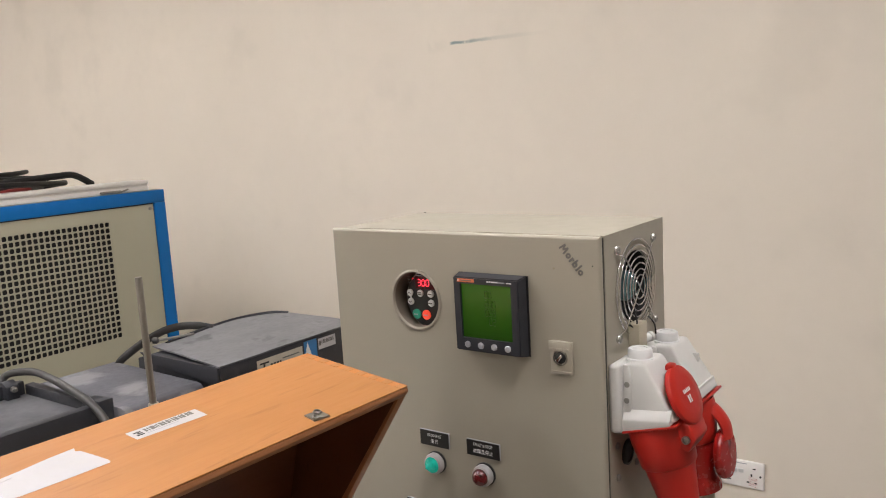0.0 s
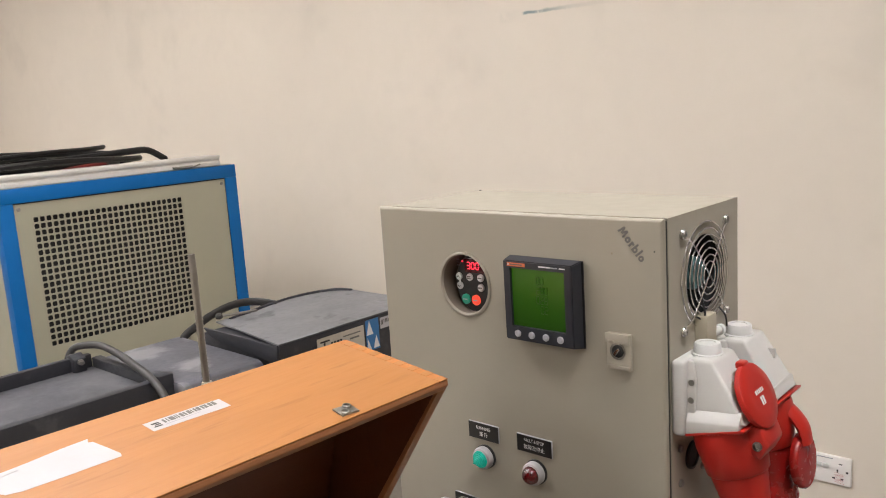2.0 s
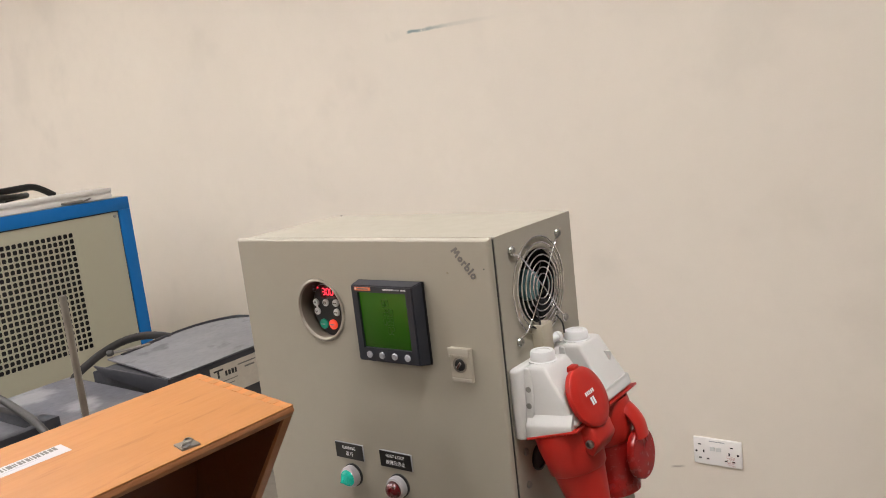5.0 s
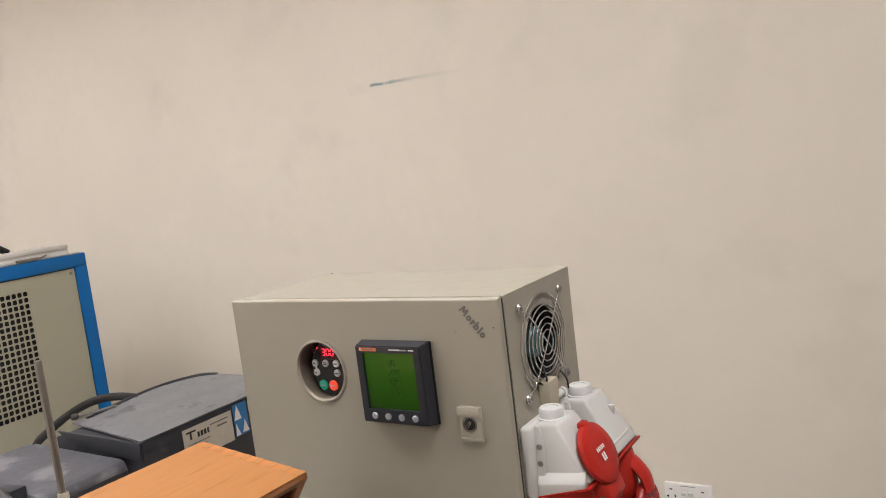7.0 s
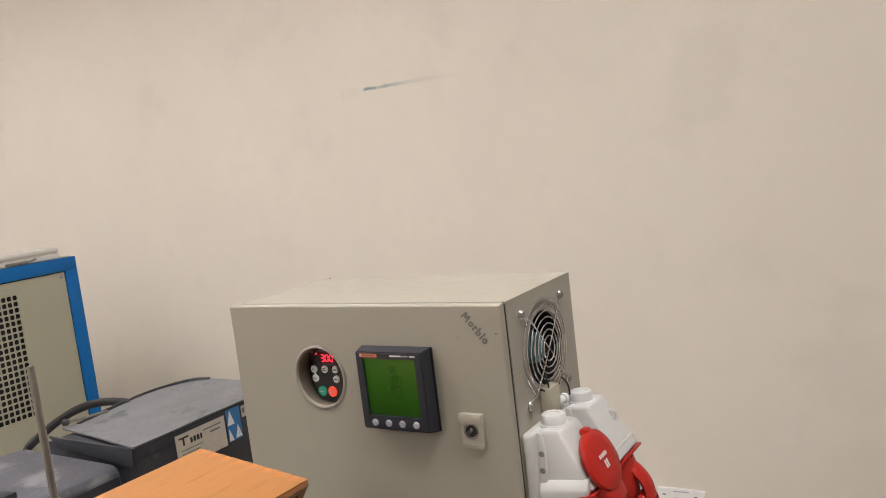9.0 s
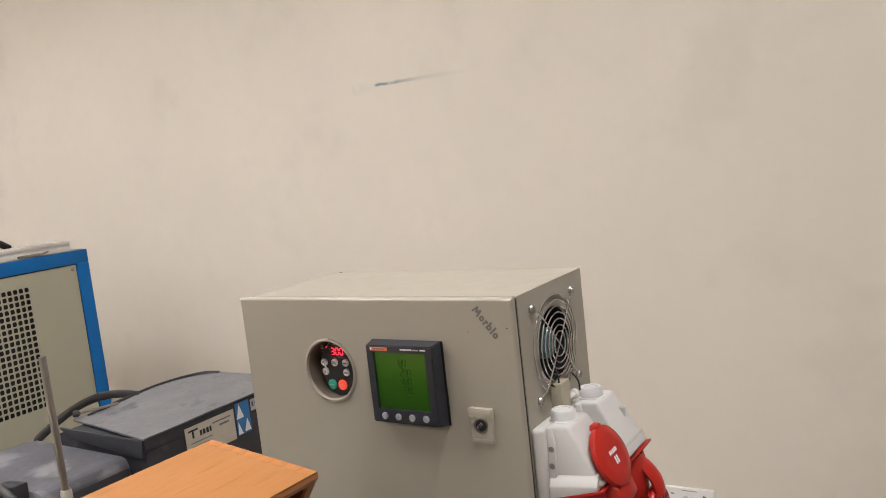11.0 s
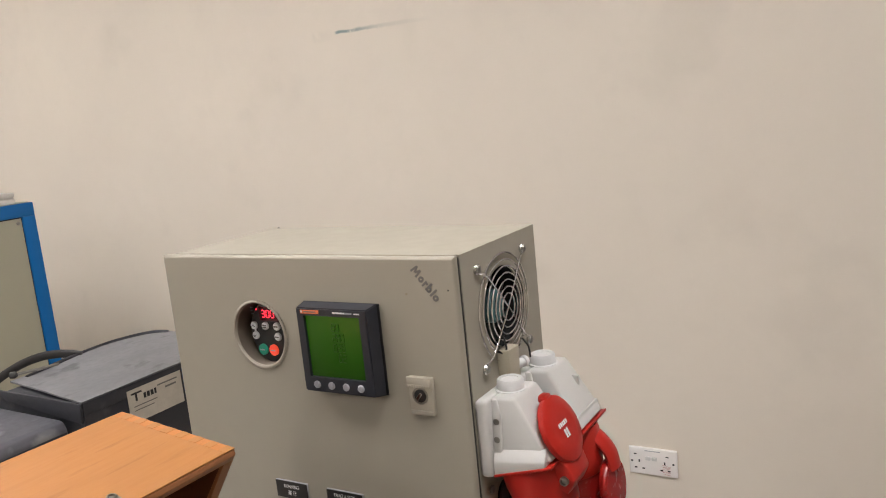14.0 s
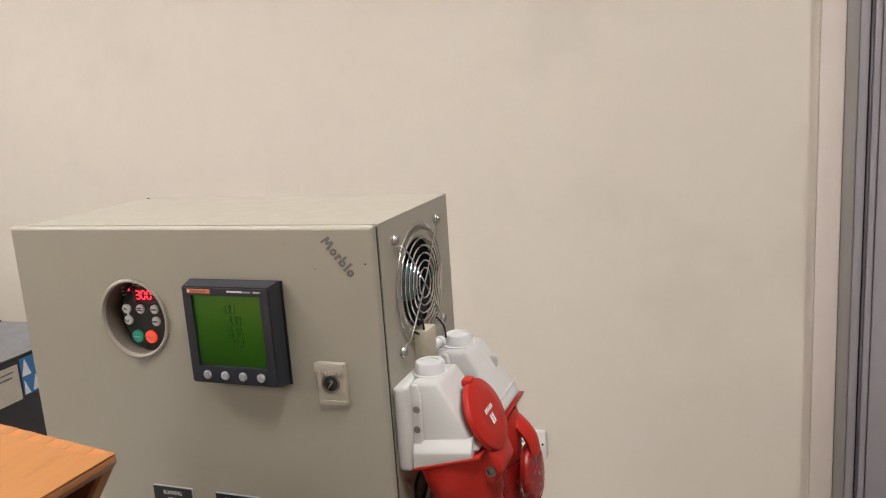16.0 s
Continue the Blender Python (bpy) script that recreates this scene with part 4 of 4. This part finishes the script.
stk = on_top([(-0.262, -0.4190), (-0.2445, -0.4185), (-0.2405, -0.3465), (-0.2595, -0.3465)], 0.00012, "sticker", M_PAPER, "white asset sticker with a bar code")
rng = random.Random(4)
y = -0.404
while y < -0.353:
    w = rng.choice((0.0012, 0.002, 0.003, 0.0045))
    on_top([(-0.2585, y), (-0.2515, y), (-0.2515, y + w), (-0.2585, y + w)], 0.0001, "print_bar", M_INK, parent=stk, lift=0.00030)
    y += w + rng.choice((0.0008, 0.0014))
for k in range(3):
    on_top([(-0.2575 + 0.003 * k, -0.4145 + 0.002 * (k % 2)), (-0.2555 + 0.003 * k, -0.4145 + 0.002 * (k % 2)), (-0.2550 + 0.003 * k, -0.4075), (-0.2570 + 0.003 * k, -0.4075)], 0.0001, "print_bar", M_BLACK, parent=stk, lift=0.00030)
on_top([(-0.2490, -0.405), (-0.2483, -0.405), (-0.2483, -0.372), (-0.2490, -0.372)], 0.0001, "print_bar", M_PRINTG, parent=stk, lift=0.00030)
torn = [(-0.2700, -0.462), (-0.2640, -0.4645), (-0.2625, -0.4615), (-0.2560, -0.4600), (-0.2440, -0.4575), (-0.2300, -0.4550), (-0.2255, -0.4565), (-0.2262, -0.475), (-0.2268, -0.500), (-0.2285, -0.530), (-0.2320, -0.5400), (-0.2450, -0.5480), (-0.2530, -0.5440), (-0.2610, -0.5545), (-0.2640, -0.5400), (-0.2660, -0.510), (-0.2690, -0.485)]
on_top(torn, 0.00015, "torn_paper", M_PAPER, "torn remains of a white paper label")
on_top([(-0.2440, -0.5470), (-0.2600, -0.5560), (-0.2615, -0.5360), (-0.2590, -0.5200), (-0.2575, -0.5330)], 0.0004, "paper_curl", M_PAPER, lift=0.0005)
hg = on_top([(-0.1700, -0.2905), (-0.1550, -0.2925), (-0.1520, -0.2750), (-0.1670, -0.2730)], 0.0016, "catch_plate", M_SCREW, "worn metal catch plate")
HZT = top_z(-0.161 - SK * (-0.283 - YE)) + 0.0018
for x, y in ((-0.1652, -0.2780), (-0.1572, -0.2868)):
    loop = [(x + 0.0034 * math.cos(t), y + 0.0034 * math.sin(t), HZT - 0.125 * (x + 0.161 + 0.0034 * math.cos(t)) + 0.0006) for t in (2 * math.pi * i / 16 for i in range(16))]
    part("catch_loop", tube(loop, 0.0010, 6, closed=True), M_STEEL, hg)
    part("rivet", lathe((x, y, HZT - 0.125 * (x + 0.161)), (0.12, 0, 1), [(0.0020, -0.001), (0.0018, 0.0004), (0, 0.0008)], 12), M_SCREW, hg)

# ---- small wooden tray and the hand tool beside the cabinet ----
tray = thing("wooden_tray", (-0.335, -0.085, 0.75), "brown wooden tray standing between case and cabinet", "wooden tray")
part("tray_board", box((-0.430, -0.128, 0.7505), (-0.240, -0.120, 0.945), 0.001), M_WOODIN, tray)
part("tray_board", box((-0.430, -0.045, 0.7505), (-0.240, -0.037, 0.945), 0.001), M_WOODIN, tray)
part("tray_base", box((-0.430, -0.1195, 0.7505), (-0.240, -0.0455, 0.760)), M_WOODIN, tray)
part("tray_end", box((-0.430, -0.1195, 0.7605), (-0.422, -0.0455, 0.945)), M_WOODIN, tray)
part("tray_end", box((-0.248, -0.1195, 0.7605), (-0.240, -0.0455, 0.945)), M_WOODIN, tray)

TD = Vector((0.070, -0.006, 0.052)).normalized()
T0 = Vector((-0.234, -0.055, 1.012)) - TD * 0.100
tool = thing("hand_tool", tuple(T0 - TD * 0.03), "white and red hand tool with a steel tip", "hand tool")
part("grip", lathe(T0, TD, [(0, -0.055), (0.010, -0.053), (0.0130, -0.04), (0.0140, 0.03), (0.0148, 0.058), (0.0142, 0.068), (0.010, 0.072), (0, 0.072)], 28), M_GREYPL, tool)
part("collar", lathe(T0, TD, [(0.0149, 0.056), (0.0162, 0.059), (0.0162, 0.064), (0.0143, 0.067)], 28), M_CAPW, tool)
w0 = T0 + Vector((0.002, -0.0080, 0.0062))
part("red_window", tube([w0 + TD * -0.01, w0 + TD * 0.0, w0 + TD * 0.050, w0 + TD * 0.055], 0.0080, 12, flat=0.8), M_REDD, tool, "translucent red window")
part("steel_tip", lathe(T0, TD, [(0.0100, 0.070), (0.0085, 0.076), (0.0070, 0.083), (0.0060, 0.084), (0.0055, 0.100), (0.0035, 0.104), (0, 0.1045)], 22), M_CHROME, tool, "polished steel tip")

cb = thing("bundled_cables", (-0.46, 0.03, 0.75), "dark bundled cables lying behind the wooden case", "cables")
for k in range(5):
    c = Vector((-0.47 - 0.012 * k, 0.02 + 0.02 * (k % 3), 0.762 + 0.017 * k))
    pts = [(c.x + 0.07 * math.cos(t), c.y + 0.10 * math.sin(t), c.z + 0.006 * math.sin(3 * t + k)) for t in (2 * math.pi * i / 14 for i in range(14))]
    part("loop", tube(smooth_path(pts, 4, True), 0.0085, 8, closed=True), M_CABLE if k != 2 else M_ALU, cb)

# ---- steel rod of a laboratory stand ----
rod = thing("retort_stand", (-0.862, 0.0, 0.75), "bare steel rod of a laboratory stand", "retort stand")
part("rod", lathe((-0.862, 0, 0.755), (-0.004, 0, 1), [(0.0062, 0), (0.0062, 0.4965), (0.0052, 0.4985), (0, 0.4985)], 20), M_STEEL, rod)
part("sleeve", lathe((-0.862, 0, 0.98), (0, 0, 1), [(0.0063, 0), (0.0092, 0.0), (0.0092, 0.046), (0.0080, 0.049), (0.0063, 0.049)], 20), M_TRIM, rod)
part("base", box((-0.925, -0.07, 0.7502), (-0.80, 0.07, 0.766), 0.004), M_CASESIDE, rod)

# ---- grey metal cases ----
def label_bars(parent, x, bars, m):
    for y0, y1, z0, z1 in bars:
        part("print_bar", box((x, y0, z0), (x + 0.0006, y1, z1)), m, parent, smooth=False)


case = thing("metal_case", (-1.235, 0.53, 0.75), "dusty dark grey metal case with a worn label and rubber strap", "metal case", "metal cases")
cx0, cx1, cy0, cy1, cz = -1.405, -1.090, 0.318, 0.775, 0.972
bm = prism([(cx1, 0.7505), (cx1, cz - 0.012), (cx1 - 0.006, cz - 0.008), (cx1 - 0.016, cz - 0.006), (cx0 + 0.13, cz - 0.004), (cx0 + 0.03, cz - 0.006), (cx0, cz - 0.014), (cx0, 0.7505)], 1, cy0 + 0.004, cy1, 0.003)
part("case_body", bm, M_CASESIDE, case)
lidbm = bmesh.new()
rows = []
for i in range(13):
    y = cy0 + (cy1 - cy0 + 0.004) * i / 12
    row = []
    for j in range(9):
        x = cx1 + 0.003 - (cx1 - cx0 + 0.006) * j / 8
        arch = 0.001 * math.sin(math.pi * j / 8)
        sag = 0.008 * math.sin(math.pi * min(1, max(0, (i - 3) / 9))) * (j / 8) ** 2
        row.append(lidbm.verts.new((x, y + 0.05 * (j / 8) * (1 - i / 12), cz + 0.0045 + arch + sag + 0.0012 * noise.noise((x * 9, y * 9, 3)))))
    rows.append(row)
under = [[lidbm.verts.new((v.co.x, v.co.y, v.co.z - 0.004)) for v in row] for row in rows]
for i in range(12):
    for j in range(8):
        lidbm.faces.new((rows[i][j], rows[i + 1][j], rows[i + 1][j + 1], rows[i][j + 1])[::-1])
        lidbm.faces.new((under[i][j], under[i + 1][j], under[i + 1][j + 1], under[i][j + 1]))
for i in range(12):
    for j in (0, 8):
        lidbm.faces.new((rows[i][j], rows[i + 1][j], under[i + 1][j], under[i][j]))
for j in range(8):
    for i in (0, 12):
        lidbm.faces.new((rows[i][j], rows[i][j + 1], under[i][j + 1], under[i][j]))
lid = part("lid", lidbm, M_LIDGREY, case, "scuffed dusty grey lid")
part("lid_lip", box((cx1 + 0.0004, cy0 + 0.002, cz - 0.026), (cx1 + 0.003, cy1, cz + 0.0035), 0.001), M_CASESIDE, case)
part("end_flap", prism([(cx1 - 0.004, 0.93), (cx1 + 0.001, cz + 0.001), (cx0 + 0.02, cz + 0.004), (cx0 + 0.06, 0.955)], 1, cy0 - 0.003, cy0 + 0.0036, 0.001), M_CASESIDE, case)
edge = [(cx0 + 0.01, 0.40, cz + 0.004), (cx0 - 0.002, 0.52, cz + 0.010), (cx0 - 0.002, 0.64, cz + 0.013), (cx0 + 0.02, 0.74, cz + 0.010), (cx0 + 0.06, 0.772, cz + 0.006)]
part("rear_lip", tube(smooth_path(edge, 8), 0.0045, 8), M_CASESIDE, case)
strap = [(-1.462, 0.292, 0.922), (-1.465, 0.310, 0.944), (-1.458, 0.345, 0.965), (-1.455, 0.386, 0.982), (-1.460, 0.440, 0.992), (-1.458, 0.490, 0.993), (-1.435, 0.525, 0.989), (-1.400, 0.550, 0.980)]
part("strap", tube(smooth_path(strap, 8), 0.0105, 10, flat=0.28, up=(0, 0, 1)), M_STRAP, case, "black rubber carrying strap")
part("strap_bolt", tube([(-1.400, 0.365, 0.990), (-1.385, 0.42, 0.988), (-1.375, 0.47, 0.986)], 0.0035, 8), M_SCREW, case)
part("strap_nut", lathe((-1.398, 0.372, 0.990), (1, 0.6, 0), [(0.008, -0.006), (0.008, 0.004), (0.005, 0.008), (0, 0.008)], 10), M_STRAP, case)
tag = part("label_plate", box((cx1 + 0.0032, 0.425, 0.886), (cx1 + 0.0040, 0.572, 0.960)), M_LABEL, case, "worn cream maker's label", smooth=False)
tx = cx1 + 0.0040
label_bars(tag, tx, ((0.434, 0.462, 0.948, 0.952), (0.444, 0.449, 0.932, 0.948), (0.466, 0.472, 0.932, 0.944), (0.475, 0.482, 0.932, 0.944), (0.485, 0.492, 0.932, 0.944), (0.495, 0.500, 0.932, 0.944)), M_BLACK)
label_bars(tag, tx, ((0.505, 0.56, 0.946, 0.949), (0.525, 0.555, 0.935, 0.939), (0.438, 0.50, 0.920, 0.922), (0.438, 0.49, 0.911, 0.913)), M_INK)
part("blue_sticker", box((cx1 + 0.0032, 0.578, 0.890), (cx1 + 0.0039, 0.622, 0.968)), M_BLUEST, case, "blue and white triangle sticker", smooth=False)
tri = bmesh.new()
for pts in (((0.579, 0.930), (0.602, 0.930), (0.590, 0.966)), ((0.600, 0.894), (0.621, 0.894), (0.611, 0.926)), ((0.579, 0.892), (0.594, 0.892), (0.582, 0.923))):
    tri.faces.new([tri.verts.new((cx1 + 0.0044, y, z)) for y, z in pts])
part("white_triangles", tri, M_PRINTW, case, smooth=False, weld=False)
wst = part("asset_sticker", box((cx1 + 0.0032, 0.628, 0.936), (cx1 + 0.0039, 0.690, 0.964)), M_PAPER, case, "white asset sticker", smooth=False)
label_bars(wst, cx1 + 0.0040, [(0.640 + 0.004 * k, 0.640 + 0.004 * k + (0.0026 if k % 3 else 0.0014), 0.949, 0.959) for k in range(11)], M_INK)
label_bars(wst, cx1 + 0.0040, ((0.631, 0.637, 0.946, 0.958),), M_INK)

case2 = thing("metal_case", (-1.32, 0.20, 0.75), "low dusty grey metal case with rounded lid edge", "metal case", "metal cases")
bm = prism([(-1.130, 0.7505), (-1.128, 0.920), (-1.136, 0.934), (-1.150, 0.938), (-1.480, 0.944), (-1.500, 0.930), (-1.500, 0.7505)], 1, 0.108, 0.306, 0.004)
part("case_body", bm, M_CASE, case2)
# Thin sheet in the shade-darkened grey makes the front darker than the top.
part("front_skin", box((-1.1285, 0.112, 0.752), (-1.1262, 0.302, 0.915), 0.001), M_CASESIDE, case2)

case3 = thing("metal_case", (-1.34, -0.22, 0.75), "dark grey metal tray case with raised rims and a hose handle", "metal case", "metal cases")
part("case_body", box((-1.500, -0.62, 0.7505), (-1.190, 0.098, 0.925), 0.004), M_SLATE, case3)
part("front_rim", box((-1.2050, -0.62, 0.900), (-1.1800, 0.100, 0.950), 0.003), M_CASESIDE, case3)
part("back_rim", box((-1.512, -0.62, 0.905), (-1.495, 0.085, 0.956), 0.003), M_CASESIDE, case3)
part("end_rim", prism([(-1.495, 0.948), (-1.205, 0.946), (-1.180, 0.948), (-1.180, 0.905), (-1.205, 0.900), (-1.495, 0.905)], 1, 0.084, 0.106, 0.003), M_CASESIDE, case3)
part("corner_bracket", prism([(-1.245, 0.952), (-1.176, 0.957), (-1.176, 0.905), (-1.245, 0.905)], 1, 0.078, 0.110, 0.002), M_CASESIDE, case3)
hose = [(-1.505, 0.030, 0.930), (-1.518, 0.042, 0.955), (-1.512, 0.060, 0.976), (-1.455, 0.086, 0.982), (-1.380, 0.090, 0.975), (-1.291, 0.082, 0.965), (-1.195, 0.070, 0.953), (-1.130, 0.060, 0.930), (-1.095, 0.052, 0.890)]
part("handle", tube(smooth_path(hose, 8), 0.0085, 10), M_STRAP, case3, "black hose handle")
part("handle_bracket", prism([(-1.524, 0.92), (-1.478, 0.92), (-1.478, 0.956), (-1.500, 0.966), (-1.524, 0.958)], 1, 0.035, 0.065, 0.004), M_CASESIDE, case3)
part("bracket_bolt", lathe((-1.477, 0.050, 0.948), (1, 0, 0), [(0.007, -0.002), (0.007, 0.006), (0.004, 0.007), (0.004, 0.014), (0, 0.014)], 8), M_SCREW, case3)

# ---- blue framed machine ----
BX, BY0, BY1, BZ = -2.300, 0.217, 1.0750, 1.305
BXW = -3.25
mach = thing("refrigeration_unit", (-2.78, 0.65, 0), "floor-standing machine with blue frame and cream perforated panels", "machine")
FW = 0.046
for x0, x1 in ((BX - FW, BX), (BXW, BXW + FW)):
    for y0, y1 in ((BY0, BY0 + FW), (BY1 - FW, BY1)):
        part("frame_post", box((x0, y0, 0.0), (x1, y1, BZ - FW), 0.002), M_BLUE, mach, "blue enamelled frame post")
for x0, x1 in ((BX - FW, BX), (BXW, BXW + FW)):
    for z in (BZ - FW, 0.05):
        part("frame_rail", box((x0, BY0, z), (x1, BY1, z + FW), 0.002), M_BLUE, mach, "blue enamelled frame rail")
for y0, y1 in ((BY0, BY0 + FW), (BY1 - FW, BY1)):
    for z in (BZ - FW, 0.05):
        part("frame_rail", box((BXW + FW, y0, z), (BX - FW, y1, z + FW), 0.002), M_BLUE, mach, "blue enamelled frame rail")
part("top_sheet", box((BXW + 0.01, BY0 + 0.01, BZ + 0.0005), (BX - 0.012, BY1 - 0.01, BZ + 0.003)), M_PANEL, mach)

# perforated panel: square rounded holes cut through the sheet
PY0, PY1, PZ0, PZ1 = BY0 + FW + 0.001, BY1 - FW - 0.004, 0.10, BZ - FW - 0.004
NC, NR = 26, 20
gy0, gy1, gz0, gz1 = 0.3165, 0.8410, 0.7860, 1.2120
px = BX - 0.006
verts, faces = [], []


def vert(x, y, z):
    verts.append((x, y, z))
    return len(verts) - 1


dy, dz = (gy1 - gy0) / NC, (gz1 - gz0) / NR
for i in range(NC):
    for j in range(NR):
        a, b = gy0 + i * dy, gz0 + j * dz
        cy, cz_ = a + dy / 2, b + dz / 2
        h, ch = 0.0080, 0.0030
        outer = [vert(px, *p) for p in ((a + dy * 0.2, b), (a + dy * 0.8, b), (a + dy, b + dz * 0.2), (a + dy, b + dz * 0.8), (a + dy * 0.8, b + dz), (a + dy * 0.2, b + dz), (a, b + dz * 0.8), (a, b + dz * 0.2))]
        ring = ((cy - h + ch, cz_ - h), (cy + h - ch, cz_ - h), (cy + h, cz_ - h + ch), (cy + h, cz_ + h - ch), (cy + h - ch, cz_ + h), (cy - h + ch, cz_ + h), (cy - h, cz_ + h - ch), (cy - h, cz_ - h + ch))
        inner = [vert(px, *p) for p in ring]
        deep = [vert(px - 0.003, *p) for p in ring]
        corner = [vert(px, *p) for p in ((a + dy, b), (a + dy, b + dz), (a, b + dz), (a, b))]
        for k in range(8):
            m = (k + 1) % 8
            faces.append((outer[k], outer[m], inner[m], inner[k]))
            faces.append((inner[k], inner[m], deep[m], deep[k]))
        for k, c in zip((1, 3, 5, 7), corner):
            faces.append((outer[k], c, outer[(k + 1) % 8]))
for lo, hi in (((PY0, PZ0), (PY1, gz0)), ((PY0, gz1), (PY1, PZ1)), ((PY0, gz0), (gy0, gz1)), ((gy1, gz0), (PY1, gz1))):
    q = [vert(px, *p) for p in (lo, (hi[0], lo[1]), hi, (lo[0], hi[1]))]
    faces.append(tuple(q))
me = bpy.data.meshes.new("perforated_panel")
o = spot(mach)
me.from_pydata([(x - o.x, y - o.y, z - o.z) for x, y, z in verts], [], faces)
me.materials.append(M_PANEL)
panel = new("perforated_panel", me)
panel.parent = mach
panel["label"] = "cream sheet panel with rows of square holes"
# Added black sheet: gives the holes the dark of an unlit interior.
part("hole_shade_sheet", box((px - 0.10, PY0, PZ0), (px - 0.06, PY1, PZ1)), M_DARK, mach)
# Recessed black strips paint the shade between panel and frame.
part("panel_gap_shade", box((px - 0.006, PY0, PZ1 + 0.0002), (px - 0.003, PY1 + 0.0036, PZ1 + 0.0039)), M_SEAM, mach)
part("panel_gap_shade", box((px - 0.006, PY1 + 0.0002, PZ0), (px - 0.003, PY1 + 0.0038, PZ1)), M_SEAM, mach)
for y, z in ((PY0 + 0.014, PZ1 - 0.016), (PY1 - 0.014, PZ1 - 0.016)):
    part("screw", lathe((px, y, z), (1, 0, 0), [(0.0062, -0.001), (0.0062, 0.002), (0.004, 0.004), (0, 0.004)], 14), M_SCREW, panel)
fy = BY0 + 0.006
fpanel = part("front_panel", box((BXW + FW + 0.001, fy, 0.10), (BX - FW - 0.001, fy + 0.003, BZ - FW - 0.001)), M_PANEL, mach, "plain cream sheet panel")
part("screw", lathe((BX - FW - 0.016, fy, BZ - FW - 0.018), (0, -1, 0), [(0.0062, -0.001), (0.0062, 0.002), (0.004, 0.004), (0, 0.004)], 14), M_SCREW, fpanel)
part("back_panel", box((BXW + FW + 0.001, BY1 - 0.010, 0.10), (BX - FW - 0.001, BY1 - 0.006, BZ - FW - 0.001)), M_PANEL, mach)

# white channel lying on top, with its small latch
chan = thing("aluminium_channel", (-2.345, 0.45, BZ + 0.003), "white aluminium channel lying on the blue machine", "metal channel")
prof = [(-2.375, 1.3085), (-2.312, 1.3085), (-2.312, 1.3220), (-2.318, 1.3235), (-2.318, 1.3300), (-2.311, 1.3320), (-2.311, 1.3440), (-2.316, 1.3460), (-2.322, 1.3440), (-2.322, 1.3350), (-2.365, 1.3350), (-2.365, 1.3460), (-2.375, 1.3460)]
part("channel", prism(prof, 1, -0.16, 1.020, 0.0008, 1), M_ALU, chan)
part("latch", box((-2.311, 0.82, 1.3100), (-2.303, 0.90, 1.3180), 0.002), M_SCREW, chan, "grey metal latch")
part("latch", tube(smooth_path([(-2.306, 0.83, 1.316), (-2.304, 0.86, 1.312), (-2.304, 0.90, 1.3125), (-2.306, 0.93, 1.319)], 5), 0.003, 6), M_STEEL, chan)

coil = thing("coiled_cable", (-2.55, 0.45, BZ + 0.003), "coil of thick black cable lying on the machine", "cable coil")
rg = random.Random(11)
for k in range(11):
    cxk, cyk = -2.58 + rg.uniform(-0.05, 0.05), 0.38 + rg.uniform(-0.10, 0.05)
    rx, ry = 0.16 + rg.uniform(-0.06, 0.04), 0.36 + rg.uniform(-0.12, 0.08)
    z0 = BZ + 0.0135 + 0.0062 * k
    ph, ph2 = rg.uniform(0, 6), rg.uniform(0, 6)
    pts = [(cxk + rx * math.cos(t) + 0.012 * math.sin(3 * t + ph2), cyk + ry * math.sin(t), z0 + 0.4 * 0.0062 * k * math.sin(t + ph) + 0.003 * math.sin(4 * t + ph2)) for t in (2 * math.pi * i / 18 for i in range(18))]
    part("loop", tube(smooth_path(pts, 4, True), 0.0082 if k % 3 else 0.0105, 9, closed=True), M_CABLE, coil)
part("cable_end", tube(smooth_path([(-2.46, 0.45, 1.372), (-2.43, 0.60, 1.378), (-2.41, 0.72, 1.384), (-2.41, 0.79, 1.382), (-2.42, 0.86, 1.345)], 8), 0.012, 9), M_CABLE, coil)
part("red_grip", tube(smooth_path([(-2.40, 0.48, 1.335), (-2.40, 0.56, 1.343), (-2.40, 0.62, 1.343)], 5), 0.013, 10), M_CABLER, coil, "dark red connector grip")
